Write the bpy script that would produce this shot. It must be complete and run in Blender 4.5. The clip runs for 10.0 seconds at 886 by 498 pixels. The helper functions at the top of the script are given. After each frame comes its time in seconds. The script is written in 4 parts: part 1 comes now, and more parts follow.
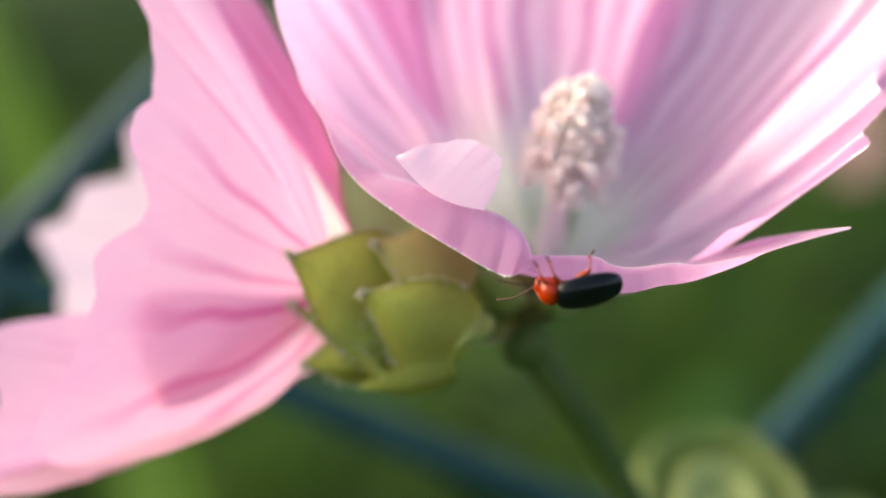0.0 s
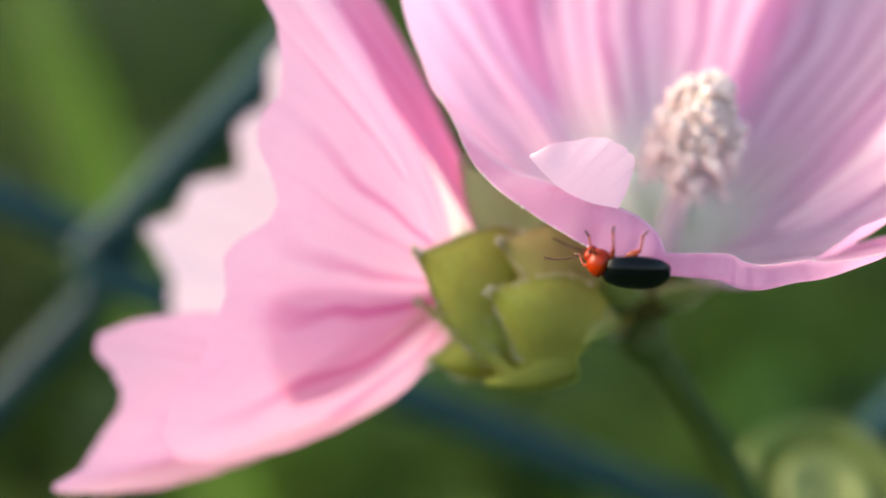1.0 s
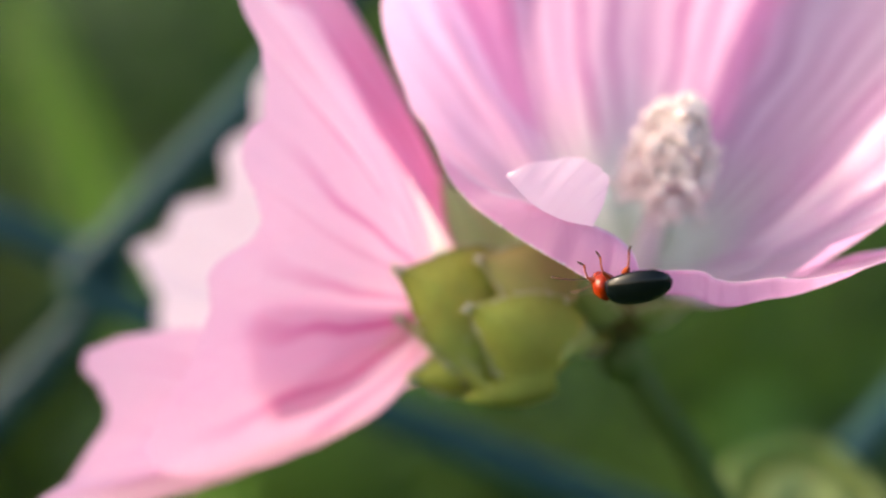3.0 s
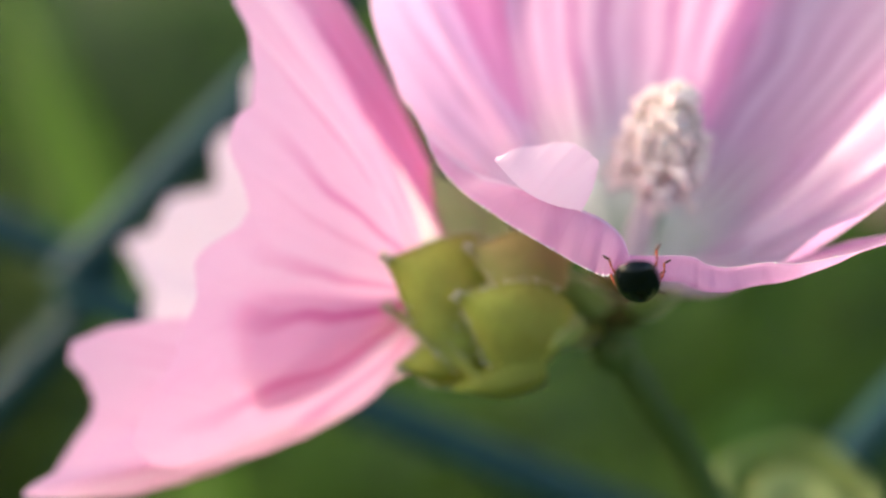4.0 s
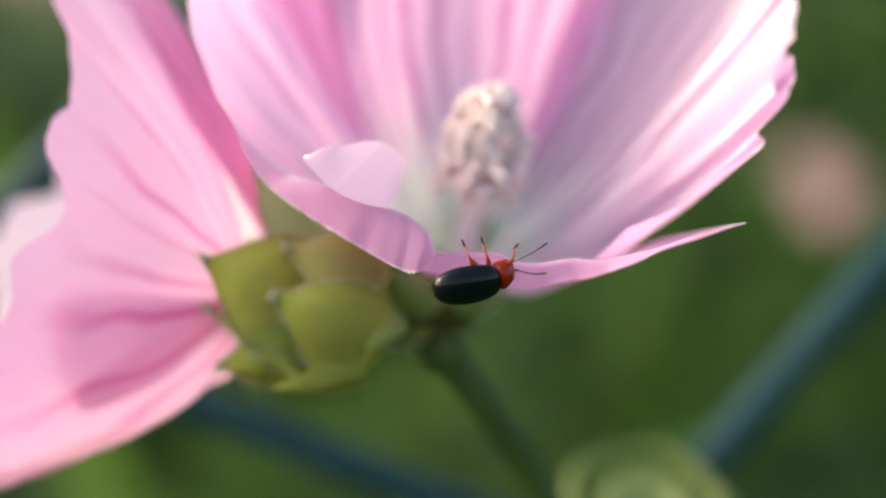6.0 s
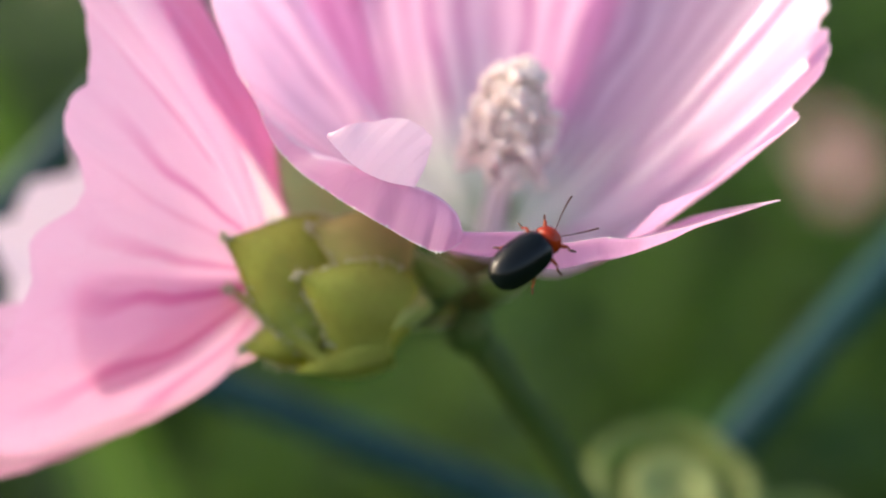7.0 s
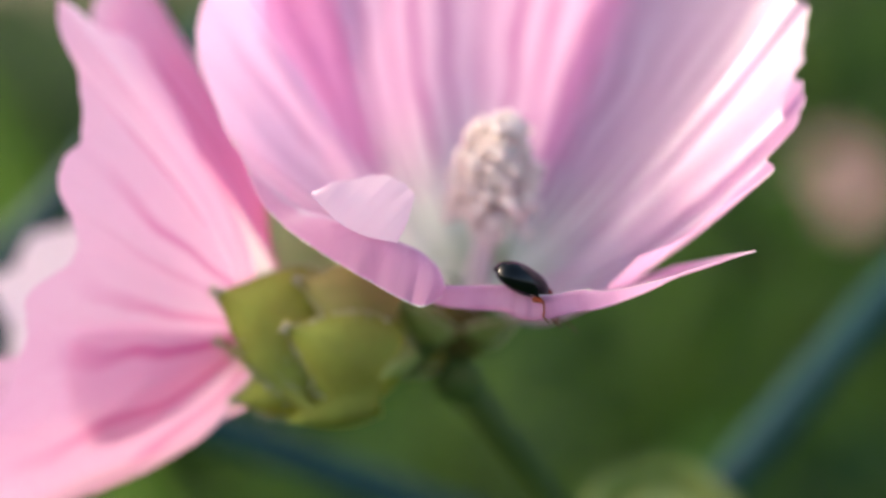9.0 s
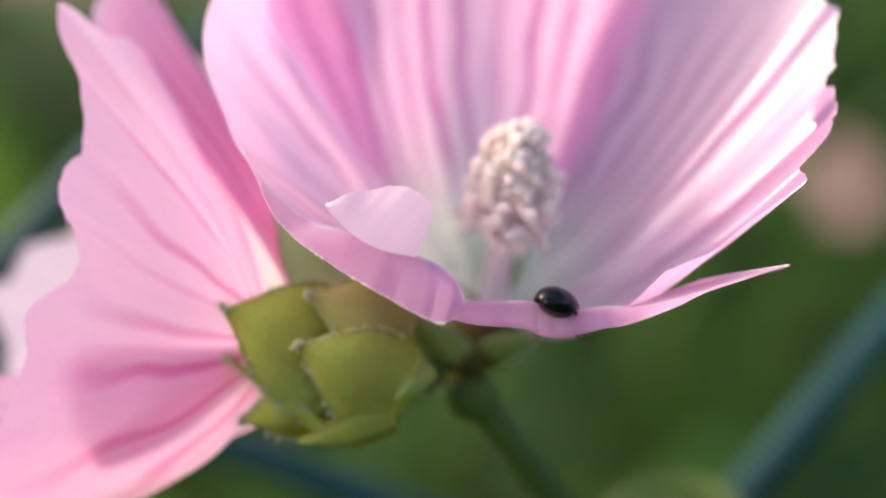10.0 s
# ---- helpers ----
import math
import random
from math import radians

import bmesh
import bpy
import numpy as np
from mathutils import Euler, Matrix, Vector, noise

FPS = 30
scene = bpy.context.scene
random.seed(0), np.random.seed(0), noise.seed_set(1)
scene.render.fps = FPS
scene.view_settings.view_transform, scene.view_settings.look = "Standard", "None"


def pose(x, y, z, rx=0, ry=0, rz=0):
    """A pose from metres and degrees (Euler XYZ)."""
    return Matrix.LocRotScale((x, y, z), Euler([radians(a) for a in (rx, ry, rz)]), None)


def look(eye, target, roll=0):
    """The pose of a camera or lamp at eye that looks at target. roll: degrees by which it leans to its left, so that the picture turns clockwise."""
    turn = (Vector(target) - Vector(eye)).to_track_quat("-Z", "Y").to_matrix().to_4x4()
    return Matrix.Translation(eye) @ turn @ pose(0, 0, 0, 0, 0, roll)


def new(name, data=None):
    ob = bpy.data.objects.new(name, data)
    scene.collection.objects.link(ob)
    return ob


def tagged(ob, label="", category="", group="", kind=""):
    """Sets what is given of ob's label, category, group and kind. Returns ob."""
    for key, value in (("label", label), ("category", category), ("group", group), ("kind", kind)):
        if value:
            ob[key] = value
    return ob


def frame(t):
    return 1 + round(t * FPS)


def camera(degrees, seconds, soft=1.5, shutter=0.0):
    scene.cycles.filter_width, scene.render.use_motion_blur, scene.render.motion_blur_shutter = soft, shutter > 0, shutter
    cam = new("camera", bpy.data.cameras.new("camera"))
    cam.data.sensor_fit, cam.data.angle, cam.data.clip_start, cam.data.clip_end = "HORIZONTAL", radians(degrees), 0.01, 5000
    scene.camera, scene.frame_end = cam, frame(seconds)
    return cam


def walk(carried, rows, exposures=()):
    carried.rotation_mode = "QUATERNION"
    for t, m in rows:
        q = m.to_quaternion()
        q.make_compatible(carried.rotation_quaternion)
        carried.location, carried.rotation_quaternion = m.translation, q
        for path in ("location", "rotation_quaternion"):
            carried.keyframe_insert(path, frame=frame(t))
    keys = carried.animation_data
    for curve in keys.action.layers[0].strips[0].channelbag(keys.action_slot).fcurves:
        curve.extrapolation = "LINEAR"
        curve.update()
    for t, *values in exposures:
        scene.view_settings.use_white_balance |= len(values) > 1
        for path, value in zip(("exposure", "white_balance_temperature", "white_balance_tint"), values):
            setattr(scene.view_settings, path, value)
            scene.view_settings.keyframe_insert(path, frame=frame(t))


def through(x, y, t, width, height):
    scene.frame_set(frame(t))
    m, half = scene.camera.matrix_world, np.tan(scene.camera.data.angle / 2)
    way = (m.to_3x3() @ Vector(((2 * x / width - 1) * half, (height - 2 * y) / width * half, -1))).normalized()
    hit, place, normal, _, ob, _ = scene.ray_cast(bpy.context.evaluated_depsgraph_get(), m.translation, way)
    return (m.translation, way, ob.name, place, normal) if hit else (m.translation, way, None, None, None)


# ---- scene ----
# Camera, its lens and its way --------------------------------------------------------------
MM = 0.001
cam = camera(38.0, 10.0, soft=2.0)
EYE, TILT = 0.70, -15.0
STAND = pose(0, 0, EYE, TILT)          # frame of the flower stand: x across, y away, z up
cam.data.dof.use_dof = True
cam.data.dof.focus_distance = 0.0734
cam.data.dof.aperture_fstop = 8.4
ROWS = [
    (0.0, -0.00000, 0.00018, 0.00000, -0.010, -0.004, -0.005),
    (0.2, -0.00108, 0.00030, -0.00006, -0.839, 0.079, -0.199),
    (0.3, -0.00164, 0.00035, -0.00008, -1.038, 0.118, -0.637),
    (0.5, -0.00279, 0.00040, -0.00010, -0.573, 0.181, 0.699),
    (0.7, -0.00402, 0.00030, 0.00020, -0.679, 0.217, 1.349),
    (0.8, -0.00465, 0.00018, 0.00044, -0.684, 0.223, 0.952),
    (1.0, -0.00588, -0.00015, 0.00068, -0.611, 0.210, 1.349),
    (1.2, -0.00702, -0.00067, 0.00042, 0.409, 0.164, 0.729),
    (1.3, -0.00753, -0.00095, 0.00024, 0.546, 0.138, 0.757),
    (1.5, -0.00841, -0.00124, 0.00004, -0.044, 0.109, 1.708),
    (1.7, -0.00903, -0.00120, 0.00006, -0.277, 0.129, 1.555),
    (1.8, -0.00923, -0.00116, 0.00010, -0.084, 0.147, 1.525),
    (2.0, -0.00940, -0.00115, 0.00023, 0.340, 0.164, 1.265),
    (2.2, -0.00844, -0.00145, 0.00042, 0.088, 0.154, 1.160),
    (2.3, -0.00757, -0.00169, 0.00049, -0.027, 0.150, 1.287),
    (2.5, -0.00613, -0.00196, 0.00057, 0.756, 0.144, 1.264),
    (2.7, -0.00543, -0.00193, 0.00047, 0.655, 0.142, 1.063),
    (3.8, -0.00413, -0.00121, -0.00188, 1.040, 0.108, 1.849),
    (4.0, -0.00413, -0.00110, -0.00226, 1.744, 0.093, 1.196),
    (4.2, -0.00406, -0.00142, -0.00263, 2.425, 0.148, 0.108),
    (4.3, -0.00391, -0.00172, -0.00280, 2.468, 0.201, 0.145),
    (4.5, -0.00311, -0.00209, -0.00297, 1.837, 0.266, -0.221),
    (4.7, -0.00139, -0.00207, -0.00284, 2.159, 0.273, 0.153),
    (4.8, -0.00028, -0.00204, -0.00273, 2.183, 0.276, -0.165),
    (5.0, 0.00198, -0.00202, -0.00260, 1.999, 0.266, 0.396),
    (5.2, 0.00381, -0.00206, -0.00310, 2.196, 0.221, 0.611),
    (5.3, 0.00445, -0.00209, -0.00352, 2.432, 0.195, 0.848),
    (5.5, 0.00501, -0.00211, -0.00407, 2.446, 0.167, 1.102),
    (5.7, 0.00494, -0.00199, -0.00411, 2.930, 0.177, -0.006),
    (6.8, 0.00373, -0.00001, -0.00372, 2.734, 0.554, -1.015),
    (7.0, 0.00366, 0.00010, -0.00369, 1.825, 0.671, -0.164),
    (7.2, 0.00379, 0.00006, -0.00354, 2.241, 0.808, -0.475),
    (7.3, 0.00404, 0.00001, -0.00334, 2.008, 0.891, 0.166),
    (7.5, 0.00526, -0.00016, -0.00270, 1.679, 1.097, 0.051),
    (7.7, 0.00749, -0.00072, -0.00189, 2.914, 1.239, 0.450),
    (7.8, 0.00859, -0.00116, -0.00156, 2.196, 1.247, 1.491),
    (8.0, 0.00973, -0.00199, -0.00134, 2.198, 1.162, 1.255),
    (8.2, 0.00937, -0.00247, -0.00171, 2.690, 1.067, 2.035),
    (8.3, 0.00897, -0.00259, -0.00195, 2.457, 1.046, 1.844),
    (8.5, 0.00791, -0.00267, -0.00222, 2.828, 1.035, 1.483),
    (8.7, 0.00677, -0.00249, -0.00217, 3.313, 1.111, 1.061),
    (8.8, 0.00630, -0.00229, -0.00212, 3.439, 1.179, 0.658),
    (9.0, 0.00585, -0.00169, -0.00196, 2.833, 1.289, 0.724),
    (9.2, 0.00601, -0.00101, -0.00144, 2.842, 1.323, 0.712),
    (9.3, 0.00615, -0.00068, -0.00106, 2.418, 1.329, 0.542),
    (9.5, 0.00631, -0.00001, -0.00054, 2.503, 1.337, 0.560),
    (9.7, 0.00585, 0.00062, -0.00052, 2.352, 1.358, 0.690),
    (9.8, 0.00535, 0.00091, -0.00060, 2.457, 1.373, 0.493),
    (10.0, 0.00409, 0.00145, -0.00086, 2.746, 1.409, 0.228),
]
walk(cam, [(t, STAND @ pose(x, y, z, rx, ry, rz) @ pose(0, 0, 0, 90)) for t, x, y, z, rx, ry, rz in ROWS],
     [(0.0, 1.80, 7450, 11), (5.0, 1.74, 7350, 12), (10.0, 1.63, 7200, 13)])

# Sun and sky ------------------------------------------------------------------------------
SUN_DIR = Vector((-0.82, 0.10, 0.45)).normalized()
SUN_EL = math.asin(SUN_DIR.z)
SUN_AZ = math.atan2(SUN_DIR.x, SUN_DIR.y)
world = bpy.data.worlds.new("sky")
scene.world = world
world.use_nodes = True
wn = world.node_tree.nodes
sky = wn.new("ShaderNodeTexSky")
sky.sky_type = "NISHITA"
sky.sun_disc = False
sky.dust_density, sky.air_density = 4.0, 0.8
sky.sun_elevation, sky.sun_rotation = SUN_EL, SUN_AZ
world.node_tree.links.new(sky.outputs[0], wn["Background"].inputs[0])
wn["Background"].inputs[1].default_value = 0.16
sun_data = bpy.data.lights.new("sun", "SUN")
sun_data.energy, sun_data.angle, sun_data.color = 0.38, radians(1.0), (1.0, 0.95, 0.87)
sun = new("sun", sun_data)
sun.matrix_basis = look(SUN_DIR * 5, (0, 0, 0))

# Materials --------------------------------------------------------------------------------


class Nodes:
    """A node material under way."""

    def __init__(self, name):
        self.m = bpy.data.materials.new(name)
        self.m.use_nodes = True
        self.t = self.m.node_tree
        self.t.nodes.clear()
        self.out = self.t.nodes.new("ShaderNodeOutputMaterial")

    def add(self, kind, props=None, **values):
        n = self.t.nodes.new(kind)
        for k, v in (props or {}).items():
            if k == "operation":
                n.operation = v
            elif k == "blend_type":
                n.blend_type = v
            elif k == "data_type":
                n.data_type = v
        for k, v in values.items():
            key = int(k[1:]) if k[0] == "i" and k[1:].isdigit() else k.replace("_", " ")
            self.put(n.inputs[key], v)
        return n

    def put(self, socket, v):
        if isinstance(v, bpy.types.NodeSocket):
            self.t.links.new(v, socket)
        else:
            socket.default_value = v

    def math(self, op, a, b=0.0, c=0.0):
        return self.add("ShaderNodeMath", {"operation": op}, i0=a, i1=b, i2=c).outputs[0]

    def mix(self, f, a, b, blend="MIX"):
        n = self.t.nodes.new("ShaderNodeMix")
        n.data_type, n.blend_type = "RGBA", blend
        self.put(n.inputs[0], f)
        self.put(n.inputs[6], a)
        self.put(n.inputs[7], b)
        return n.outputs[2]

    def ramp(self, f, stops):
        n = self.t.nodes.new("ShaderNodeValToRGB")
        while len(n.color_ramp.elements) < len(stops):
            n.color_ramp.elements.new(0.5)
        for e, (p, c) in zip(n.color_ramp.elements, stops):
            e.position, e.color = p, (c, c, c, 1) if isinstance(c, (int, float)) else (*c, 1)
        self.put(n.inputs[0], f)
        return n.outputs[0]

    def noise(self, scale, detail=3.0, vector=None, rough=0.5):
        n = self.t.nodes.new("ShaderNodeTexNoise")
        n.inputs["Scale"].default_value, n.inputs["Detail"].default_value = scale, detail
        n.inputs["Roughness"].default_value = rough
        if vector is not None:
            self.t.links.new(vector, n.inputs["Vector"])
        return n.outputs[0]

    def place(self):
        return self.t.nodes.new("ShaderNodeTexCoord").outputs["Object"]

    def bump(self, height, distance, strength=1.0):
        n = self.t.nodes.new("ShaderNodeBump")
        n.inputs["Distance"].default_value, n.inputs["Strength"].default_value = distance, strength
        self.t.links.new(height, n.inputs["Height"])
        return n.outputs[0]

    def surface(self, shader):
        self.t.links.new(shader, self.out.inputs[0])
        return self.m


def col(r, g, b):
    return (r, g, b, 1.0)


def petal_material(name, deep, pale, through_deep, through_pale, vein, count=12.0, width=0.30, strength=0.8, clear=0.60, white=(0.87, 0.89, 0.83)):
    """Thin petal: grain, broad veins that fan from the base, a white throat; light goes through it."""
    n = Nodes(name)
    uv = n.t.nodes.new("ShaderNodeUVMap")
    uv.uv_map = "UVMap"
    sep = n.add("ShaderNodeSeparateXYZ", i0=uv.outputs[0])
    s, u = sep.outputs[0], sep.outputs[1]
    stretch = n.add("ShaderNodeCombineXYZ", X=n.math("MULTIPLY", s, 16.0), Y=n.math("MULTIPLY", u, 1.6)).outputs[0]
    wob = n.noise(0.6, 2.0, stretch)
    fine = n.noise(5.0, 3.0, stretch)
    # main veins: soft lines of nearly equal spacing that waver, each of its own strength
    sv = n.math("MULTIPLY_ADD", n.math("SUBTRACT", n.noise(2.3, 2.0, uv.outputs[0]), 0.5), 0.16, s)
    k = n.math("MULTIPLY", sv, count)
    saw = n.math("ABSOLUTE", n.math("SUBTRACT", n.math("FRACT", k), 0.5))
    each = n.t.nodes.new("ShaderNodeTexWhiteNoise")
    each.noise_dimensions = "1D"
    n.put(each.inputs["W"], n.math("FLOOR", k))
    own = n.math("MULTIPLY_ADD", each.outputs[0], 0.6, 0.4)
    line = n.ramp(saw, [(0.0, 1.0), (width * 0.4, 0.85), (width, 0.0)])
    fade = n.ramp(u, [(0.18, 0.0), (0.36, 1.0), (0.70, 0.8), (0.93, 0.1)])
    lines = n.math("MULTIPLY", n.math("MULTIPLY", line, fade), own)
    # thin side veins that branch off towards the margin
    net = n.add("ShaderNodeCombineXYZ", X=n.math("MULTIPLY", s, 20.0), Y=n.math("MULTIPLY", u, 5.0)).outputs[0]
    web = n.t.nodes.new("ShaderNodeTexVoronoi")
    web.feature = "DISTANCE_TO_EDGE"
    web.inputs["Scale"].default_value = 1.3
    n.put(web.inputs["Vector"], net)
    threads = n.math("MULTIPLY", n.ramp(web.outputs[0], [(0.0, 1.0), (0.06, 0.0)]), n.ramp(u, [(0.45, 0.0), (0.75, 1.0)]))
    blush = n.math("MULTIPLY", n.ramp(wob, [(0.36, 0.0), (0.64, 1.0)]), n.ramp(u, [(0.22, 0.0), (0.45, 1.0)]))
    blush = n.math("MAXIMUM", blush, n.ramp(u, [(0.70, 0.0), (0.95, 0.75)]))
    mottle = n.noise(900.0, 4.0, n.place(), 0.6)
    throat = n.ramp(u, [(0.20, 0.0), (0.32, 0.55), (0.48, 1.0)])
    moss = n.math("MULTIPLY", n.ramp(u, [(0.06, 1.0), (0.24, 0.0)]), n.ramp(n.noise(420.0, 2.0, n.place()), [(0.48, 0.0), (0.60, 1.0)]))

    def tone(dp, pl, vn, white):
        c = n.mix(n.math("MULTIPLY", blush, 0.35), col(*pl), col(*dp))
        c = n.mix(n.math("MULTIPLY", n.ramp(fine, [(0.4, 0.0), (0.75, 1.0)]), 0.16), c, col(*pl))
        c = n.mix(throat, n.mix(n.math("MULTIPLY", moss, 0.6), col(*white), col(0.40, 0.50, 0.28)), c)
        c = n.mix(n.math("MULTIPLY", lines, strength), c, col(*vn))
        c = n.mix(n.math("MULTIPLY", threads, 0.05), c, col(*vn))
        return n.mix(n.math("MULTIPLY", n.ramp(mottle, [(0.35, 0.0), (0.7, 1.0)]), 0.10), c, col(*dp))

    c1 = tone(deep, pale, vein, white)
    c2 = tone(through_deep, through_pale, vein, white)
    relief = n.math("ADD", n.math("MULTIPLY", line, -0.4), n.math("MULTIPLY", mottle, 0.3))
    nrm = n.bump(relief, 0.00025, 0.09)
    d = n.add("ShaderNodeBsdfDiffuse", Color=c1, Normal=nrm).outputs[0]
    tr = n.add("ShaderNodeBsdfTranslucent", Color=c2, Normal=nrm).outputs[0]
    g = n.add("ShaderNodeBsdfGlossy", Color=col(1, 1, 1), Roughness=0.42, Normal=nrm).outputs[0]
    body = n.add("ShaderNodeMixShader", i0=clear, i1=d, i2=tr).outputs[0]
    fres = n.add("ShaderNodeFresnel", IOR=1.35).outputs[0]
    return n.surface(n.add("ShaderNodeMixShader", i0=n.math("MULTIPLY", fres, 0.35), i1=body, i2=g).outputs[0])


def leaf_material(name, dark, light, through, rough=0.5, scale=600.0, clear=0.3, spec=0.5):
    """Green plant skin: mottled, a little light goes through."""
    n = Nodes(name)
    p = n.place()
    big, small = n.noise(scale * 0.25, 2.0, p), n.noise(scale * 2.0, 4.0, p, 0.6)
    isle = n.t.nodes.new("ShaderNodeNewGeometry").outputs["Random Per Island"]
    f = n.math("ADD", n.math("MULTIPLY", big, 0.6), n.math("MULTIPLY", isle, 0.4))
    c = n.mix(n.ramp(f, [(0.25, 0.0), (0.72, 1.0)]), col(*dark), col(*light))
    c = n.mix(n.math("MULTIPLY", n.ramp(small, [(0.45, 0.0), (0.75, 1.0)]), 0.35), c, col(*dark))
    b = n.t.nodes.new("ShaderNodeBsdfPrincipled")
    n.put(b.inputs["Base Color"], c)
    b.inputs["Roughness"].default_value = rough
    b.inputs["Specular IOR Level"].default_value = spec
    n.put(b.inputs["Normal"], n.bump(small, 0.0002, 0.5))
    tr = n.add("ShaderNodeBsdfTranslucent", Color=n.mix(0.5, c, col(*through))).outputs[0]
    return n.surface(n.add("ShaderNodeMixShader", i0=clear, i1=b.outputs[0], i2=tr).outputs[0])


def coat_material(name, a, b_, rough, scale, coat=0.0, relief=0.0, spec=0.5):
    """Opaque skin, plastic, shell or soil with two scales of variation."""
    n = Nodes(name)
    p = n.place()
    big, small = n.noise(scale, 3.0, p), n.noise(scale * 9.0, 3.0, p, 0.6)
    f = n.math("ADD", n.math("MULTIPLY", big, 0.65), n.math("MULTIPLY", small, 0.35))
    b = n.t.nodes.new("ShaderNodeBsdfPrincipled")
    n.put(b.inputs["Base Color"], n.mix(n.ramp(f, [(0.35, 0.0), (0.66, 1.0)]), col(*a), col(*b_)))
    n.put(b.inputs["Roughness"], n.math("MULTIPLY_ADD", small, 0.15, rough - 0.07))
    b.inputs["Coat Weight"].default_value = coat
    b.inputs["Coat Roughness"].default_value = 0.08
    b.inputs["Specular IOR Level"].default_value = spec
    if relief:
        n.put(b.inputs["Normal"], n.bump(small, relief, 0.6))
    return n.surface(b.outputs[0])


PETAL = petal_material("petal_skin", (0.78, 0.39, 0.67), (0.81, 0.53, 0.74), (0.89, 0.43, 0.71), (0.91, 0.56, 0.79), (0.44, 0.04, 0.31), 12.5, 0.24, 1.0, clear=0.72)
SIDE_PETAL = petal_material("outer_petal_skin", (0.82, 0.45, 0.68), (0.85, 0.60, 0.76), (0.92, 0.46, 0.70), (0.94, 0.59, 0.79), (0.70, 0.15, 0.42), 9.0, 0.18, 0.9, white=(0.82, 0.60, 0.67))
# Deeper, less clear copy: part of the doubled layers' shade is in this colour.
SIDE_DEEP = petal_material("shade_layer_skin", (0.74, 0.30, 0.52), (0.80, 0.42, 0.62), (0.84, 0.32, 0.53), (0.88, 0.42, 0.63), (0.70, 0.15, 0.42), 7.0, 0.16, 0.35, clear=0.45, white=(0.84, 0.60, 0.68))
# Paler copy of the petal skin: direct sunlight is put into its colour.
SUNLIT_PETAL = petal_material("sunlit_petal_skin", (0.90, 0.66, 0.81), (0.92, 0.77, 0.87), (0.97, 0.68, 0.83), (0.98, 0.80, 0.90), (0.85, 0.58, 0.75), 12.0, 0.14, 0.3)
MARGIN = leaf_material("petal_edge", (0.84, 0.60, 0.74), (0.90, 0.78, 0.84), (0.95, 0.75, 0.85), 0.3, 900.0, 0.4)
SEPAL = leaf_material("sepal_skin", (0.25, 0.20, 0.05), (0.46, 0.52, 0.11), (0.80, 0.82, 0.10), 0.7, 1100.0, 0.45, 0.25)
SEPAL_FLUSH = leaf_material("flushed_sepal_skin", (0.27, 0.31, 0.08), (0.47, 0.42, 0.16), (0.70, 0.68, 0.18), 0.7, 1100.0, 0.45, 0.25)
SEPAL_PALE = leaf_material("downy_sepal_skin", (0.42, 0.54, 0.26), (0.60, 0.72, 0.40), (0.75, 0.90, 0.45), 0.7, 500.0, 0.6, 0.2)
LIME = leaf_material("young_bract_skin", (0.30, 0.38, 0.09), (0.46, 0.53, 0.18), (0.6, 0.75, 0.2), 0.5, 500.0, 0.5)
# Brown-green cup skin, darkened for the shade under the flower.
DUSK = leaf_material("shaded_calyx_skin", (0.07, 0.045, 0.016), (0.12, 0.11, 0.03), (0.2, 0.2, 0.04), 0.6, 400.0, 0.25, 0.15)
STEM = leaf_material("stem_skin", (0.038, 0.075, 0.016), (0.080, 0.135, 0.030), (0.14, 0.24, 0.04), 0.6, 400.0, 0.2, 0.2)
# Leaf skin darkened to stand for foliage in shade; the next is lightened.
LEAF_SHADED = leaf_material("shaded_leaf_skin", (0.004, 0.020, 0.006), (0.020, 0.058, 0.014), (0.04, 0.14, 0.02), 0.6, 60.0, 0.25, 0.12)
LEAF_BRIGHT = leaf_material("lightened_leaf_skin", (0.020, 0.070, 0.010), (0.120, 0.210, 0.035), (0.22, 0.45, 0.05), 0.6, 60.0, 0.35, 0.15)
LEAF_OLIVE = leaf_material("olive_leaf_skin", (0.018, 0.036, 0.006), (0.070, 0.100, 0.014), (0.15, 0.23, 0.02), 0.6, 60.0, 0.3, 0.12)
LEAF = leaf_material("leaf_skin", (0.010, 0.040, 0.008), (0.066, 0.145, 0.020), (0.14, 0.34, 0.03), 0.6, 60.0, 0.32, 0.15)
HAIR = leaf_material("plant_hair", (0.55, 0.55, 0.36), (0.75, 0.73, 0.55), (0.8, 0.8, 0.6), 0.5, 500.0, 0.4)
BUD = leaf_material("bud_skin", (0.12, 0.18, 0.04), (0.22, 0.31, 0.08), (0.38, 0.54, 0.10), 0.5, 400.0, 0.3)
BUD_PALE = leaf_material("seed_skin", (0.24, 0.32, 0.10), (0.38, 0.47, 0.17), (0.55, 0.66, 0.2), 0.5, 400.0, 0.3)
# Brownish-pink petal tone of the far flower, duller than the near ones.
DULL_PINK = leaf_material("dull_petal_skin", (0.54, 0.30, 0.33), (0.74, 0.50, 0.53), (0.7, 0.42, 0.45), 0.7, 200.0, 0.3, 0.2)
ANTHER = leaf_material("anther_skin", (0.96, 0.85, 0.82), (0.97, 0.93, 0.87), (0.98, 0.90, 0.88), 0.6, 900.0, 0.5, 0.25)
COLUMN = leaf_material("column_skin", (0.86, 0.74, 0.76), (0.92, 0.86, 0.86), (0.93, 0.82, 0.83), 0.6, 700.0, 0.35)
POLLEN = coat_material("pollen", (0.78, 0.76, 0.72), (0.86, 0.84, 0.80), 0.5, 3000.0)
